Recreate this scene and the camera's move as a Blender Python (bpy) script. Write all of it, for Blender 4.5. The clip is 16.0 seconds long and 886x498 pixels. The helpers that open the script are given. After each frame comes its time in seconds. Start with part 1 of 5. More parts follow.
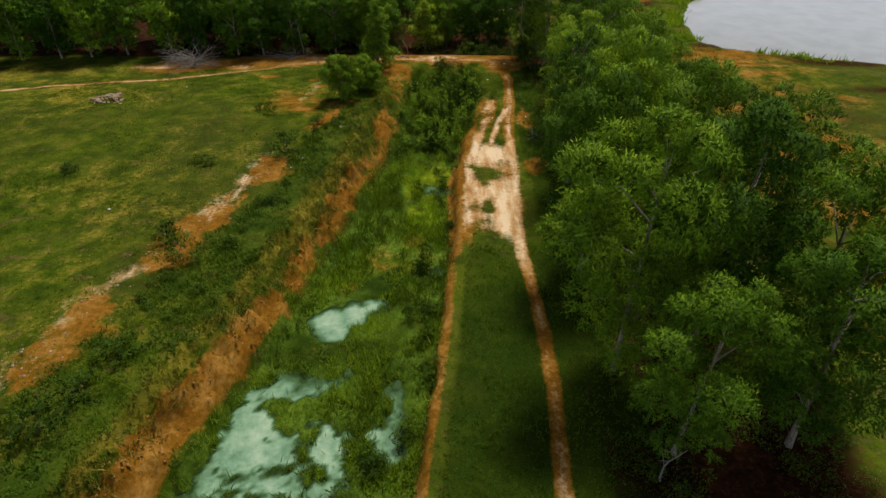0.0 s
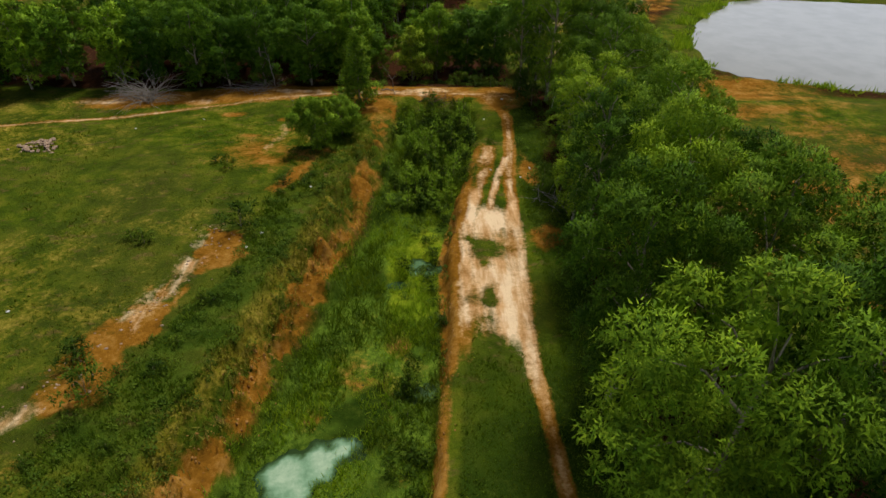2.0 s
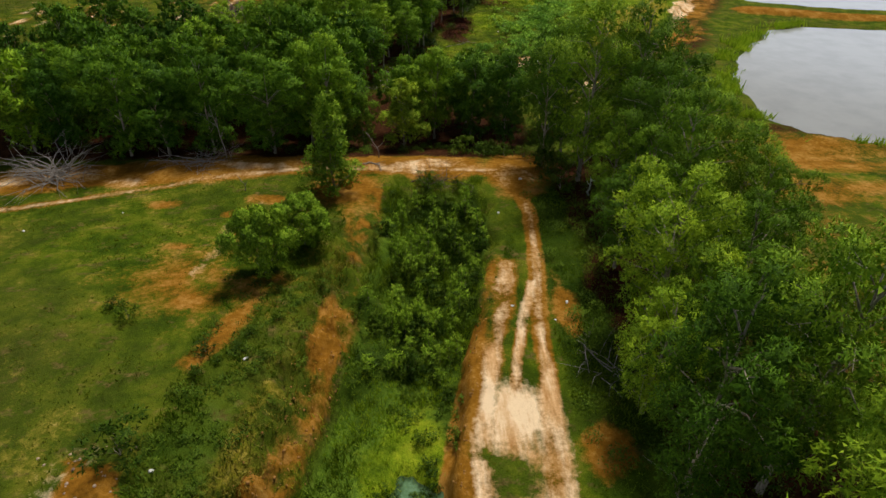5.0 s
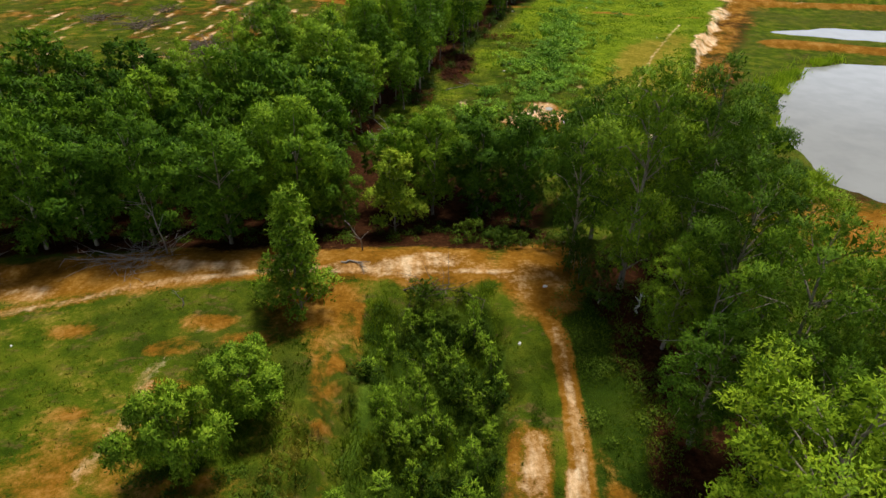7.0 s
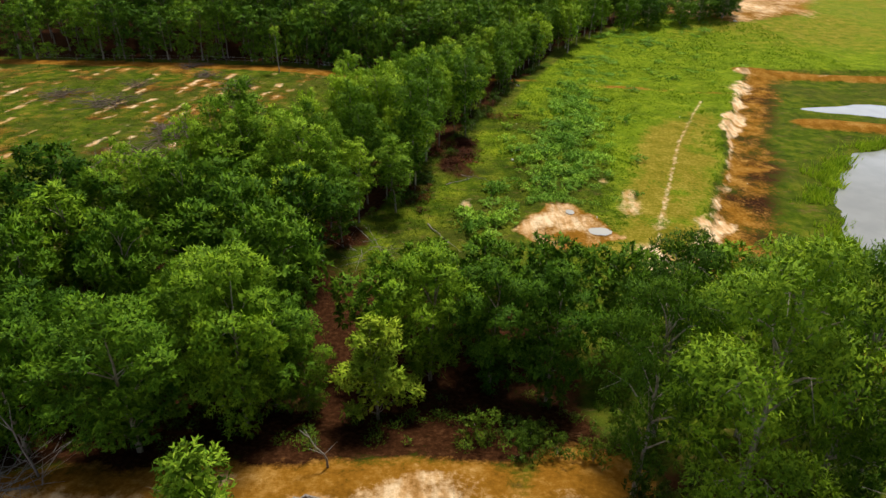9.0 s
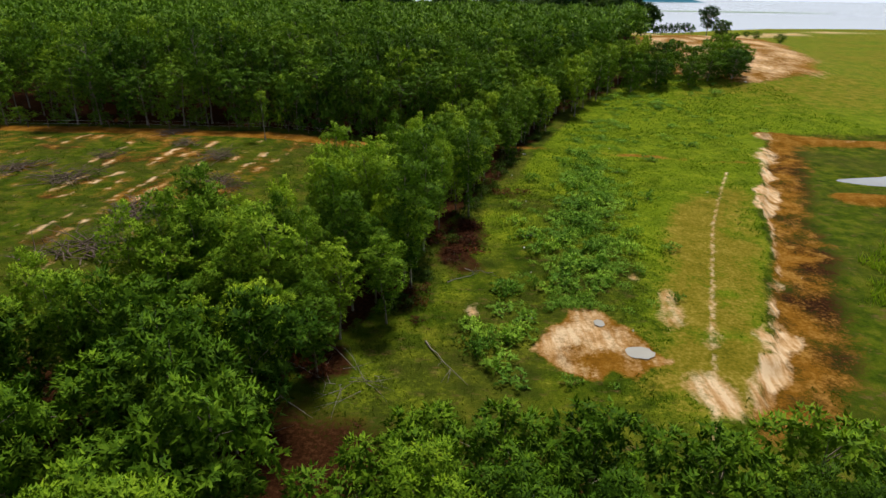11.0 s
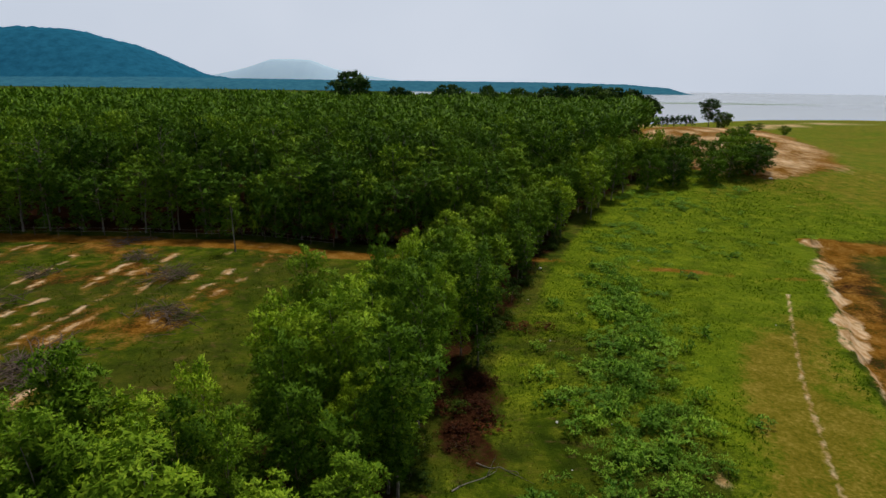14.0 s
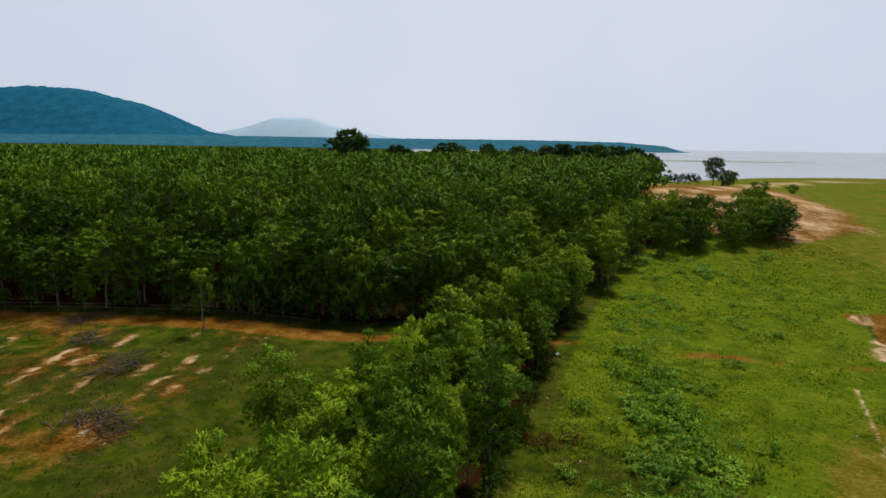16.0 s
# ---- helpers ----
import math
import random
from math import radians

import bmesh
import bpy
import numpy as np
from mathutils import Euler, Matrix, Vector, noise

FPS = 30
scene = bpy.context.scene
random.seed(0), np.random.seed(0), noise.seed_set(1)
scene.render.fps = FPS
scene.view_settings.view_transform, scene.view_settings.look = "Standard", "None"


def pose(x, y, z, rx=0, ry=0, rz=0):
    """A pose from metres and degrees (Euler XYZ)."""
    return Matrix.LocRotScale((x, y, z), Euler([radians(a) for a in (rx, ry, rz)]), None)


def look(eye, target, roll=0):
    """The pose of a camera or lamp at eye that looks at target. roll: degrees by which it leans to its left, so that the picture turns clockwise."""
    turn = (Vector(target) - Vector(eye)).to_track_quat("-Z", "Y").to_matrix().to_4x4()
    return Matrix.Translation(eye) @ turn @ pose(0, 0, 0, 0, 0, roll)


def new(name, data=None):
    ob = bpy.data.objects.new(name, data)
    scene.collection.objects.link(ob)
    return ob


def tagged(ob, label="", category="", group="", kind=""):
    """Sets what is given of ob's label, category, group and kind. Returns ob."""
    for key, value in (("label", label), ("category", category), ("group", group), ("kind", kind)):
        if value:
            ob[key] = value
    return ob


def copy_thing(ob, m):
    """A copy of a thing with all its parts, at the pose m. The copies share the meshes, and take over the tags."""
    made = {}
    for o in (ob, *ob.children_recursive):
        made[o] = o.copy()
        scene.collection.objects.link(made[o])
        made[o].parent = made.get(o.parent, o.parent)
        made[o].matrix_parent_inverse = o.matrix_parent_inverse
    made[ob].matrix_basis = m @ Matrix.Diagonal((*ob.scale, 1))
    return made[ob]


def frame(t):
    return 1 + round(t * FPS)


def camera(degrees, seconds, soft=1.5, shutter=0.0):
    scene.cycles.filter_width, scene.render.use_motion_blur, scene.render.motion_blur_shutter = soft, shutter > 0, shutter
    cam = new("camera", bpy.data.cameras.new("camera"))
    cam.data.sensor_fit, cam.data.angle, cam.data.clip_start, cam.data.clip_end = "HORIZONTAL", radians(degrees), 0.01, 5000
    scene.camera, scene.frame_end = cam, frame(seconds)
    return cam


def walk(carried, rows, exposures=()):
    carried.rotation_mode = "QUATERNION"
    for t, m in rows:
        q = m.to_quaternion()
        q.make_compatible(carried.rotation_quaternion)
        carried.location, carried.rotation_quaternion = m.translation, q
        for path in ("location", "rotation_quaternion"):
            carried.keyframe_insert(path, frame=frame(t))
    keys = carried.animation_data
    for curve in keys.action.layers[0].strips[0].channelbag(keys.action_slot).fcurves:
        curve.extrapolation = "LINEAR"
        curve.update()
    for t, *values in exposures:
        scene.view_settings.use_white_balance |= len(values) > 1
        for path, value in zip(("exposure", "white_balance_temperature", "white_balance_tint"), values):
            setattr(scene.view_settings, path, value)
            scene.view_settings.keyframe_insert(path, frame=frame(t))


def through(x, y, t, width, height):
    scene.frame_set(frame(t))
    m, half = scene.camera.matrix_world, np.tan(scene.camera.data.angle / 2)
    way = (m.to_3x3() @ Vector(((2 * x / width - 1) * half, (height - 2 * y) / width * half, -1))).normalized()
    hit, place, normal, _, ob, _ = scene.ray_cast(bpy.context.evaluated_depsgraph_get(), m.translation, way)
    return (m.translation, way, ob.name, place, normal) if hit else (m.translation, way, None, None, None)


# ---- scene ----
cam = camera(73.2, 16.0)
METRES, EYE, TILT, LEAN, TURN = 80.0, 20.3, -35.5, 0.0, 0.0
ROWS = [
    (0.0, 0.0, 0.0, 0.0, 0.0, 0.0, -0.0),
    (0.5, -0.0003, 0.0205, 0.0144, -0.17, 0.05, 0.04),
    (1.0, -0.0008, 0.0424, 0.0297, -0.58, 0.16, 0.11),
    (1.5, -0.001, 0.0655, 0.0455, -0.91, 0.24, 0.18),
    (2.0, -0.001, 0.0892, 0.0619, -1.04, 0.35, 0.16),
    (2.5, -0.001, 0.1138, 0.0787, -1.08, 0.43, 0.13),
    (3.0, -0.0008, 0.1393, 0.0958, -1.11, 0.51, 0.08),
    (3.5, -0.0006, 0.1649, 0.1132, -1.14, 0.55, 0.08),
    (4.0, -0.0005, 0.1905, 0.1304, -1.16, 0.61, 0.1),
    (6.5, -0.001, 0.3299, 0.2178, -1.57, 1.92, 0.22),
    (7.0, -0.0002, 0.3595, 0.2381, -1.55, 2.51, 0.25),
    (7.5, 0.0001, 0.3893, 0.2588, -1.63, 3.45, 0.24),
    (8.0, 0.0005, 0.4198, 0.2803, -1.67, 4.71, 0.3),
    (8.5, 0.0008, 0.4508, 0.3022, -1.73, 6.09, 0.28),
    (9.0, 0.0012, 0.4819, 0.3242, -1.79, 7.48, 0.28),
    (11.5, 0.0036, 0.6036, 0.4122, -1.9, 13.49, 0.38),
    (12.0, 0.0045, 0.628, 0.4299, -1.88, 14.86, 0.4),
    (12.5, 0.005, 0.6527, 0.4474, -1.91, 16.23, 0.4),
    (13.0, 0.0054, 0.6761, 0.4644, -1.94, 17.51, 0.41),
    (13.5, 0.0057, 0.7006, 0.482, -1.96, 18.85, 0.41),
    (14.0, 0.0063, 0.7249, 0.4993, -1.95, 20.21, 0.42),
    (14.5, 0.0067, 0.7492, 0.5168, -1.97, 21.55, 0.41),
    (15.0, 0.007, 0.7732, 0.5345, -2.01, 22.83, 0.39),
    (15.5, 0.0074, 0.7976, 0.5522, -2.03, 24.16, 0.39),
    (16.0, 0.0078, 0.8212, 0.5699, -2.05, 25.48, 0.38),
]
walk(cam, [(t, pose(0, 0, EYE, TILT, LEAN, TURN) @ pose(METRES * x, METRES * y, METRES * z, 90 + pitch, roll, yaw)) for t, x, y, z, yaw, pitch, roll in ROWS],
     exposures=[(0.0, -0.64), (4.2, -0.54), (6.5, -0.3), (9.2, -0.14), (11.3, -0.68), (14.0, -1.14), (16.0, -1.06)])


# ---- world and sun ----
SUN_ELEVATION, SUN_AZIMUTH = 64.0, 24.0      # degrees; azimuth from +y towards +x
world = bpy.data.worlds.new("sky")
scene.world = world
world.use_nodes = True
wn, wl = world.node_tree.nodes, world.node_tree.links
wn.clear()
sky = wn.new("ShaderNodeTexSky")
sky.sky_type, sky.sun_disc = "NISHITA", False
sky.sun_elevation, sky.sun_rotation = radians(SUN_ELEVATION), radians(SUN_AZIMUTH)
sky.dust_density, sky.air_density = 4.0, 1.0
cloud_tc = wn.new("ShaderNodeTexCoord")
cloud = wn.new("ShaderNodeTexNoise")
cloud.inputs["Scale"].default_value, cloud.inputs["Detail"].default_value = 1.6, 4.0
veil = wn.new("ShaderNodeValToRGB")
veil.color_ramp.elements[0].color = (25.0, 27.8, 32.6, 1)
veil.color_ramp.elements[1].color = (29.2, 31.6, 36.0, 1)
veil.color_ramp.elements[0].position, veil.color_ramp.elements[1].position = 0.35, 0.65
cover = wn.new("ShaderNodeMix")
cover.data_type = "RGBA"
lift = wn.new("ShaderNodeSeparateXYZ")
thin = wn.new("ShaderNodeMapRange")          # haze thins towards the zenith
thin.inputs["From Min"].default_value, thin.inputs["From Max"].default_value = 0.24, 0.31
thin.inputs["To Min"].default_value, thin.inputs["To Max"].default_value = 0.95, 0.0
glow = wn.new("ShaderNodeBackground")
glow.inputs["Strength"].default_value = 0.05
out = wn.new("ShaderNodeOutputWorld")
wl.new(cloud_tc.outputs["Generated"], cloud.inputs["Vector"])
wl.new(cloud_tc.outputs["Generated"], lift.inputs["Vector"])
wl.new(lift.outputs["Z"], thin.inputs["Value"])
wl.new(thin.outputs["Result"], cover.inputs["Factor"])
wl.new(cloud.outputs["Fac"], veil.inputs["Fac"])
wl.new(sky.outputs["Color"], cover.inputs["A"])
wl.new(veil.outputs["Color"], cover.inputs["B"])
wl.new(cover.outputs["Result"], glow.inputs["Color"])
wl.new(glow.outputs["Background"], out.inputs["Surface"])

sun = new("sun", bpy.data.lights.new("sun", "SUN"))
sun.data.energy, sun.data.angle, sun.data.color = 4.6, radians(12), (1.0, 0.93, 0.80)
sun_dir = Vector((math.sin(radians(SUN_AZIMUTH)) * math.cos(radians(SUN_ELEVATION)),
                  math.cos(radians(SUN_AZIMUTH)) * math.cos(radians(SUN_ELEVATION)), math.sin(radians(SUN_ELEVATION))))
sun.matrix_world = look(sun_dir * 300, (0, 0, 0))


# ---- materials ----
class Nodes:
    """A small builder for node materials."""

    def __init__(self, name):
        self.mat = bpy.data.materials.new(name)
        self.mat.use_nodes = True
        self.tree = self.mat.node_tree
        self.tree.nodes.clear()
        self.out = self.tree.nodes.new("ShaderNodeOutputMaterial")
        self.coord = self.tree.nodes.new("ShaderNodeTexCoord").outputs["Object"]

    def add(self, kind):
        return self.tree.nodes.new("ShaderNode" + kind)

    def put(self, socket, value):
        if isinstance(value, (int, float)):
            socket.default_value = value
        elif isinstance(value, (tuple, list)):
            socket.default_value = (*value, 1.0) if len(value) == 3 and len(socket.default_value) == 4 else value
        else:
            self.tree.links.new(value, socket)

    def noise(self, scale, detail=4.0, rough=0.55, vector=None, distortion=0.0):
        n = self.add("TexNoise")
        self.put(n.inputs["Scale"], scale), self.put(n.inputs["Detail"], detail)
        self.put(n.inputs["Roughness"], rough), self.put(n.inputs["Distortion"], distortion)
        self.put(n.inputs["Vector"], vector or self.coord)
        return n.outputs["Fac"]

    def stretch(self, sx, sy, sz, rz=0.0):
        m = self.add("Mapping")
        self.put(m.inputs["Vector"], self.coord)
        m.inputs["Scale"].default_value = (sx, sy, sz)
        m.inputs["Rotation"].default_value = (0, 0, radians(rz))
        return m.outputs["Vector"]

    def attr(self, name):
        a = self.add("Attribute")
        a.attribute_name = name
        return a.outputs["Fac"]

    def island(self):
        return self.add("NewGeometry").outputs["Random Per Island"]

    def each(self):
        return self.add("ObjectInfo").outputs["Random"]

    def math(self, op, a, b=0.5):
        m = self.add("Math")
        m.operation = op
        self.put(m.inputs[0], a), self.put(m.inputs[1], b)
        return m.outputs[0]

    def ramp(self, fac, *stops):
        r = self.add("ValToRGB")
        e = r.color_ramp.elements
        while len(e) < len(stops):
            e.new(0.5)
        for el, (p, c) in zip(e, stops):
            el.position, el.color = p, ((*c, 1) if not isinstance(c, (int, float)) else (c, c, c, 1))
        self.put(r.inputs["Fac"], fac)
        return r.outputs["Color"]

    def mix(self, fac, a, b, blend="MIX"):
        m = self.add("Mix")
        m.data_type, m.blend_type = "RGBA", blend
        self.put(m.inputs["Factor"], fac), self.put(m.inputs["A"], a), self.put(m.inputs["B"], b)
        return m.outputs["Result"]

    def bump(self, height, strength=0.5, distance=0.05):
        b = self.add("Bump")
        self.put(b.inputs["Height"], height)
        b.inputs["Strength"].default_value, b.inputs["Distance"].default_value = strength, distance
        return b.outputs["Normal"]

    def surface(self, color, rough=0.8, normal=None, specular=0.3, metal=0.0, emission=None, power=0.0):
        p = self.add("BsdfPrincipled")
        self.put(p.inputs["Base Color"], color), self.put(p.inputs["Roughness"], rough)
        self.put(p.inputs["Specular IOR Level"], specular), self.put(p.inputs["Metallic"], metal)
        if normal is not None:
            self.put(p.inputs["Normal"], normal)
        if emission is not None:
            self.put(p.inputs["Emission Color"], emission), self.put(p.inputs["Emission Strength"], power)
        self.tree.links.new(p.outputs[0], self.out.inputs["Surface"])
        return p


def leaf_material(name, dark, mid, light, rough=0.6, through=0.10, specular=0.06, cast=1.0):
    """Leaves: each leaf its own tone, each tree its own cast, with light coming through the blade."""
    n = Nodes(name)
    tone = n.math("ADD", n.math("MULTIPLY", n.island(), 1 - 0.45 * cast), n.math("MULTIPLY", n.each(), 0.45 * cast))
    color = n.ramp(tone, (0.1, dark), (0.5, mid), (0.95, light))
    patch = n.ramp(n.noise(0.45, 2.0), (0.35, (0.72, 0.8, 0.75)), (0.7, (1.25, 1.15, 0.9)))
    color = n.mix(0.8, color, patch, "MULTIPLY")
    color = n.mix(cast, color, n.ramp(n.each(), (0.0, (0.74, 0.8, 0.8)), (0.6, (1.0, 1.0, 1.0)), (1.0, (1.28, 1.18, 1.0))), "MULTIPLY")
    p = n.surface(color, rough, None, specular)
    t = n.add("BsdfTranslucent")
    n.put(t.inputs["Color"], n.mix(1.0, color, (1.25, 1.3, 0.6), "MULTIPLY"))
    m = n.add("MixShader")
    m.inputs[0].default_value = through
    n.tree.links.new(p.outputs[0], m.inputs[1]), n.tree.links.new(t.outputs[0], m.inputs[2])
    n.tree.links.new(m.outputs[0], n.out.inputs["Surface"])
    return n.mat


def plain_material(name, a, b, scale=6.0, rough=0.8, bump=0.4, specular=0.3):
    n = Nodes(name)
    f = n.noise(scale, 5.0)
    n.surface(n.ramp(f, (0.3, a), (0.7, b)), rough, n.bump(f, bump, 0.03), specular)
    return n.mat


def ground_material():
    n = Nodes("ground")
    big, mid, fine = n.noise(0.09, 4.0), n.noise(0.55, 6.0, 0.68), n.noise(4.0, 6.0, 0.72)
    speck = n.noise(26.0, 3.0, 0.7)
    grass = n.ramp(mid, (0.36, (0.032, 0.060, 0.004)), (0.47, (0.060, 0.100, 0.0055)), (0.55, (0.098, 0.134, 0.008)), (0.66, (0.150, 0.162, 0.015)))
    grass = n.mix(n.ramp(big, (0.42, 0.0), (0.62, 0.5)), grass, n.ramp(fine, (0.35, (0.048, 0.060, 0.009)), (0.7, (0.108, 0.098, 0.020))))
    grass = n.mix(0.75, grass, n.ramp(speck, (0.3, 0.45), (0.72, 1.5)), "MULTIPLY")

    bare = n.noise(0.8, 5.0, 0.7, n.stretch(1.0, 1.6, 1.0, 25))
    grass = n.mix(n.ramp(bare, (0.56, 0.0), (0.66, 0.75)), grass, n.ramp(fine, (0.4, (0.085, 0.062, 0.018)), (0.62, (0.21, 0.15, 0.055))))
    deep = n.noise(0.35, 4.0, 0.6)

    def mask(name, hard=0.17):
        a = n.attr(name)
        wob = n.math("ADD", n.math("MULTIPLY", n.math("SUBTRACT", fine, 0.5), 0.75), n.math("MULTIPLY", n.math("SUBTRACT", mid, 0.5), 0.9))
        wob = n.math("ADD", wob, n.math("MULTIPLY", n.math("SUBTRACT", speck, 0.5), 0.3))
        return n.ramp(n.math("ADD", a, wob), (0.455 - hard, 0.0), (0.455 + hard, 1.0))

    lush = n.ramp(fine, (0.36, (0.046, 0.098, 0.009)), (0.64, (0.160, 0.255, 0.026)))
    lush = n.mix(0.6, lush, n.ramp(speck, (0.3, 0.5), (0.72, 1.4)), "MULTIPLY")
    meadow = n.ramp(n.math("ADD", n.math("MULTIPLY", fine, 0.5), n.math("MULTIPLY", mid, 0.5)), (0.36, (0.080, 0.140, 0.006)), (0.5, (0.160, 0.238, 0.010)), (0.64, (0.29, 0.345, 0.019)))
    meadow = n.mix(0.7, meadow, n.ramp(speck, (0.3, 0.45), (0.72, 1.45)), "MULTIPLY")
    meadow = n.mix(n.ramp(deep, (0.5, 0.0), (0.64, 0.4)), meadow, n.ramp(fine, (0.36, (0.018, 0.042, 0.004)), (0.64, (0.055, 0.092, 0.008))))
    dry = n.ramp(n.math("ADD", n.math("MULTIPLY", fine, 0.6), n.math("MULTIPLY", mid, 0.4)), (0.36, (0.092, 0.102, 0.007)), (0.5, (0.215, 0.185, 0.016)), (0.64, (0.40, 0.31, 0.06)))
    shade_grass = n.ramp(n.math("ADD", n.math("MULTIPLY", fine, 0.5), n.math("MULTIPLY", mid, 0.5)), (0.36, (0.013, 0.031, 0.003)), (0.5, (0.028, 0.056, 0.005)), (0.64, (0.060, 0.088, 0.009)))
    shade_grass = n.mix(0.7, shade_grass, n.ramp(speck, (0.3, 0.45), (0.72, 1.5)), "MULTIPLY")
    litter = n.ramp(fine, (0.3, (0.014, 0.0063, 0.0025)), (0.52, (0.044, 0.017, 0.007)), (0.72, (0.11, 0.05, 0.022)))
    soil = n.ramp(n.math("ADD", n.math("MULTIPLY", fine, 0.4), n.math("MULTIPLY", mid, 0.6)),
                  (0.32, (0.105, 0.045, 0.005)), (0.5, (0.275, 0.126, 0.014)), (0.68, (0.50, 0.285, 0.075)))
    soil = n.mix(0.28, soil, n.ramp(speck, (0.3, 0.6), (0.75, 1.3)), "MULTIPLY")
    blot = n.noise(1.1, 4.0, 0.6, n.stretch(1.6, 0.3, 1.0, 4))
    sand = n.ramp(n.math("ADD", n.math("MULTIPLY", fine, 0.2), n.math("MULTIPLY", blot, 0.8)), (0.32, (0.42, 0.21, 0.068)), (0.45, (0.66, 0.41, 0.20)), (0.58, (0.88, 0.68, 0.45)))
    color = n.mix(mask("lush"), grass, lush)
    color = n.mix(mask("meadow"), color, meadow)
    color = n.mix(mask("dry"), color, dry)
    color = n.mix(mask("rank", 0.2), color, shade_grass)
    color = n.mix(mask("litter"), color, litter)
    color = n.mix(mask("soil"), color, soil)
    color = n.mix(mask("sand", 0.24), color, sand)
    h = n.math("ADD", n.math("MULTIPLY", fine, 0.7), n.math("MULTIPLY", speck, 0.5))
    n.surface(color, 0.92, n.bump(h, 0.75, 0.1), 0.02)
    return n.mat


def water_material(name, color, rough, turbid=0.0, waves=0.02):
    n = Nodes(name)
    w = n.noise(1.2, 3.0, 0.5, n.stretch(1, 2.5, 1, 20))
    c = n.mix(n.ramp(n.noise(0.35, 5.0), (0.4, 0.0), (0.65, 1.0)), color, tuple(v * 0.88 for v in color)) if turbid else color
    p = n.surface(c, rough, n.bump(w, 0.25, waves), 0.5)
    p.inputs["IOR"].default_value = 1.33
    return n.mat


def milky_material():
    """Cloudy swamp water, milky where it is deep and green with algae in the shallows."""
    n = Nodes("swamp_water")
    f = n.math("ADD", n.math("MULTIPLY", n.noise(0.7, 4.0), 0.6), n.math("MULTIPLY", n.noise(2.6, 6.0, 0.7), 0.4))
    f = n.math("ADD", n.math("MULTIPLY", f, 0.9), n.math("MULTIPLY", n.attr("depth"), 0.9))
    c = n.ramp(f, (0.50, (0.022, 0.052, 0.012)), (0.64, (0.075, 0.16, 0.07)), (0.78, (0.20, 0.36, 0.23)), (1.0, (0.50, 0.64, 0.48)))
    p = n.surface(c, 0.4, n.bump(n.noise(3.0), 0.1, 0.01), 0.12)
    p.inputs["IOR"].default_value = 1.33
    return n.mat


# distance haze is painted into the colour, which also glows faintly
def hazed_material(name, a, b, scale):
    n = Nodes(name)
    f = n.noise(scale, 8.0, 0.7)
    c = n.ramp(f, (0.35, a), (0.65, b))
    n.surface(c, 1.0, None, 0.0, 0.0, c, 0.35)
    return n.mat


def bark_material(name, a, b):
    n = Nodes(name)
    f = n.noise(5.0, 6.0, 0.65, n.stretch(3, 3, 0.6))
    n.surface(n.ramp(f, (0.35, a), (0.65, b)), 0.85, n.bump(f, 0.6, 0.03), 0.2)
    return n.mat


M_GROUND = ground_material()
M_POND = water_material("pond_water", (0.33, 0.345, 0.35), 0.10, 1.0, 0.003)
M_PUDDLE = water_material("puddle_water", (0.5, 0.5, 0.48), 0.12, 1.0, 0.002)
M_LAKE = water_material("lake_water", (0.40, 0.45, 0.50), 0.18)
M_SWAMP = milky_material()
M_ACACIA = leaf_material("acacia_leaves", (0.034, 0.082, 0.006), (0.104, 0.205, 0.012), (0.255, 0.395, 0.026))
M_WOOD = leaf_material("woodland_leaves", (0.026, 0.076, 0.006), (0.086, 0.188, 0.011), (0.215, 0.370, 0.024))
M_GROVE = leaf_material("grove_leaves", (0.050, 0.122, 0.009), (0.165, 0.310, 0.019), (0.360, 0.540, 0.040))
M_RUBBER = leaf_material("rubber_leaves", (0.034, 0.094, 0.008), (0.108, 0.225, 0.016), (0.235, 0.390, 0.030))
M_FARTREE = leaf_material("far_tree_leaves", (0.020, 0.058, 0.014), (0.046, 0.108, 0.022), (0.085, 0.160, 0.032))
M_SLENDER = leaf_material("slender_grove_leaves", (0.065, 0.145, 0.012), (0.170, 0.305, 0.021), (0.330, 0.480, 0.040))
M_SHRUB = leaf_material("shrub_leaves", (0.022, 0.052, 0.005), (0.056, 0.108, 0.009), (0.125, 0.195, 0.018))
M_RANK = leaf_material("rank_grass", (0.036, 0.078, 0.006), (0.088, 0.155, 0.012), (0.185, 0.255, 0.022), 0.7, 0.3, 0.05)
M_YOUNG = leaf_material("young_leaves", (0.095, 0.185, 0.012), (0.200, 0.345, 0.022), (0.350, 0.490, 0.042), cast=0.25)
M_SAPLING = leaf_material("sapling_leaves", (0.16, 0.26, 0.015), (0.30, 0.44, 0.030), (0.50, 0.62, 0.060), cast=0.2)
M_WEED = leaf_material("weed_leaves", (0.095, 0.225, 0.024), (0.200, 0.390, 0.042), (0.330, 0.540, 0.070))
M_RUST = leaf_material("dead_leaves", (0.045, 0.014, 0.008), (0.10, 0.030, 0.016), (0.20, 0.075, 0.035), 0.8, 0.1)
M_BLADE = leaf_material("grass_blades", (0.040, 0.074, 0.006), (0.078, 0.120, 0.010), (0.145, 0.172, 0.021), 0.7, 0.4, 0.05)
M_REED = leaf_material("swamp_blades", (0.078, 0.155, 0.012), (0.190, 0.315, 0.024), (0.37, 0.48, 0.060), 0.6, 0.4, 0.05)
M_MEADOW = leaf_material("meadow_blades", (0.070, 0.142, 0.008), (0.142, 0.245, 0.014), (0.250, 0.350, 0.030), 0.6, 0.4, 0.05)
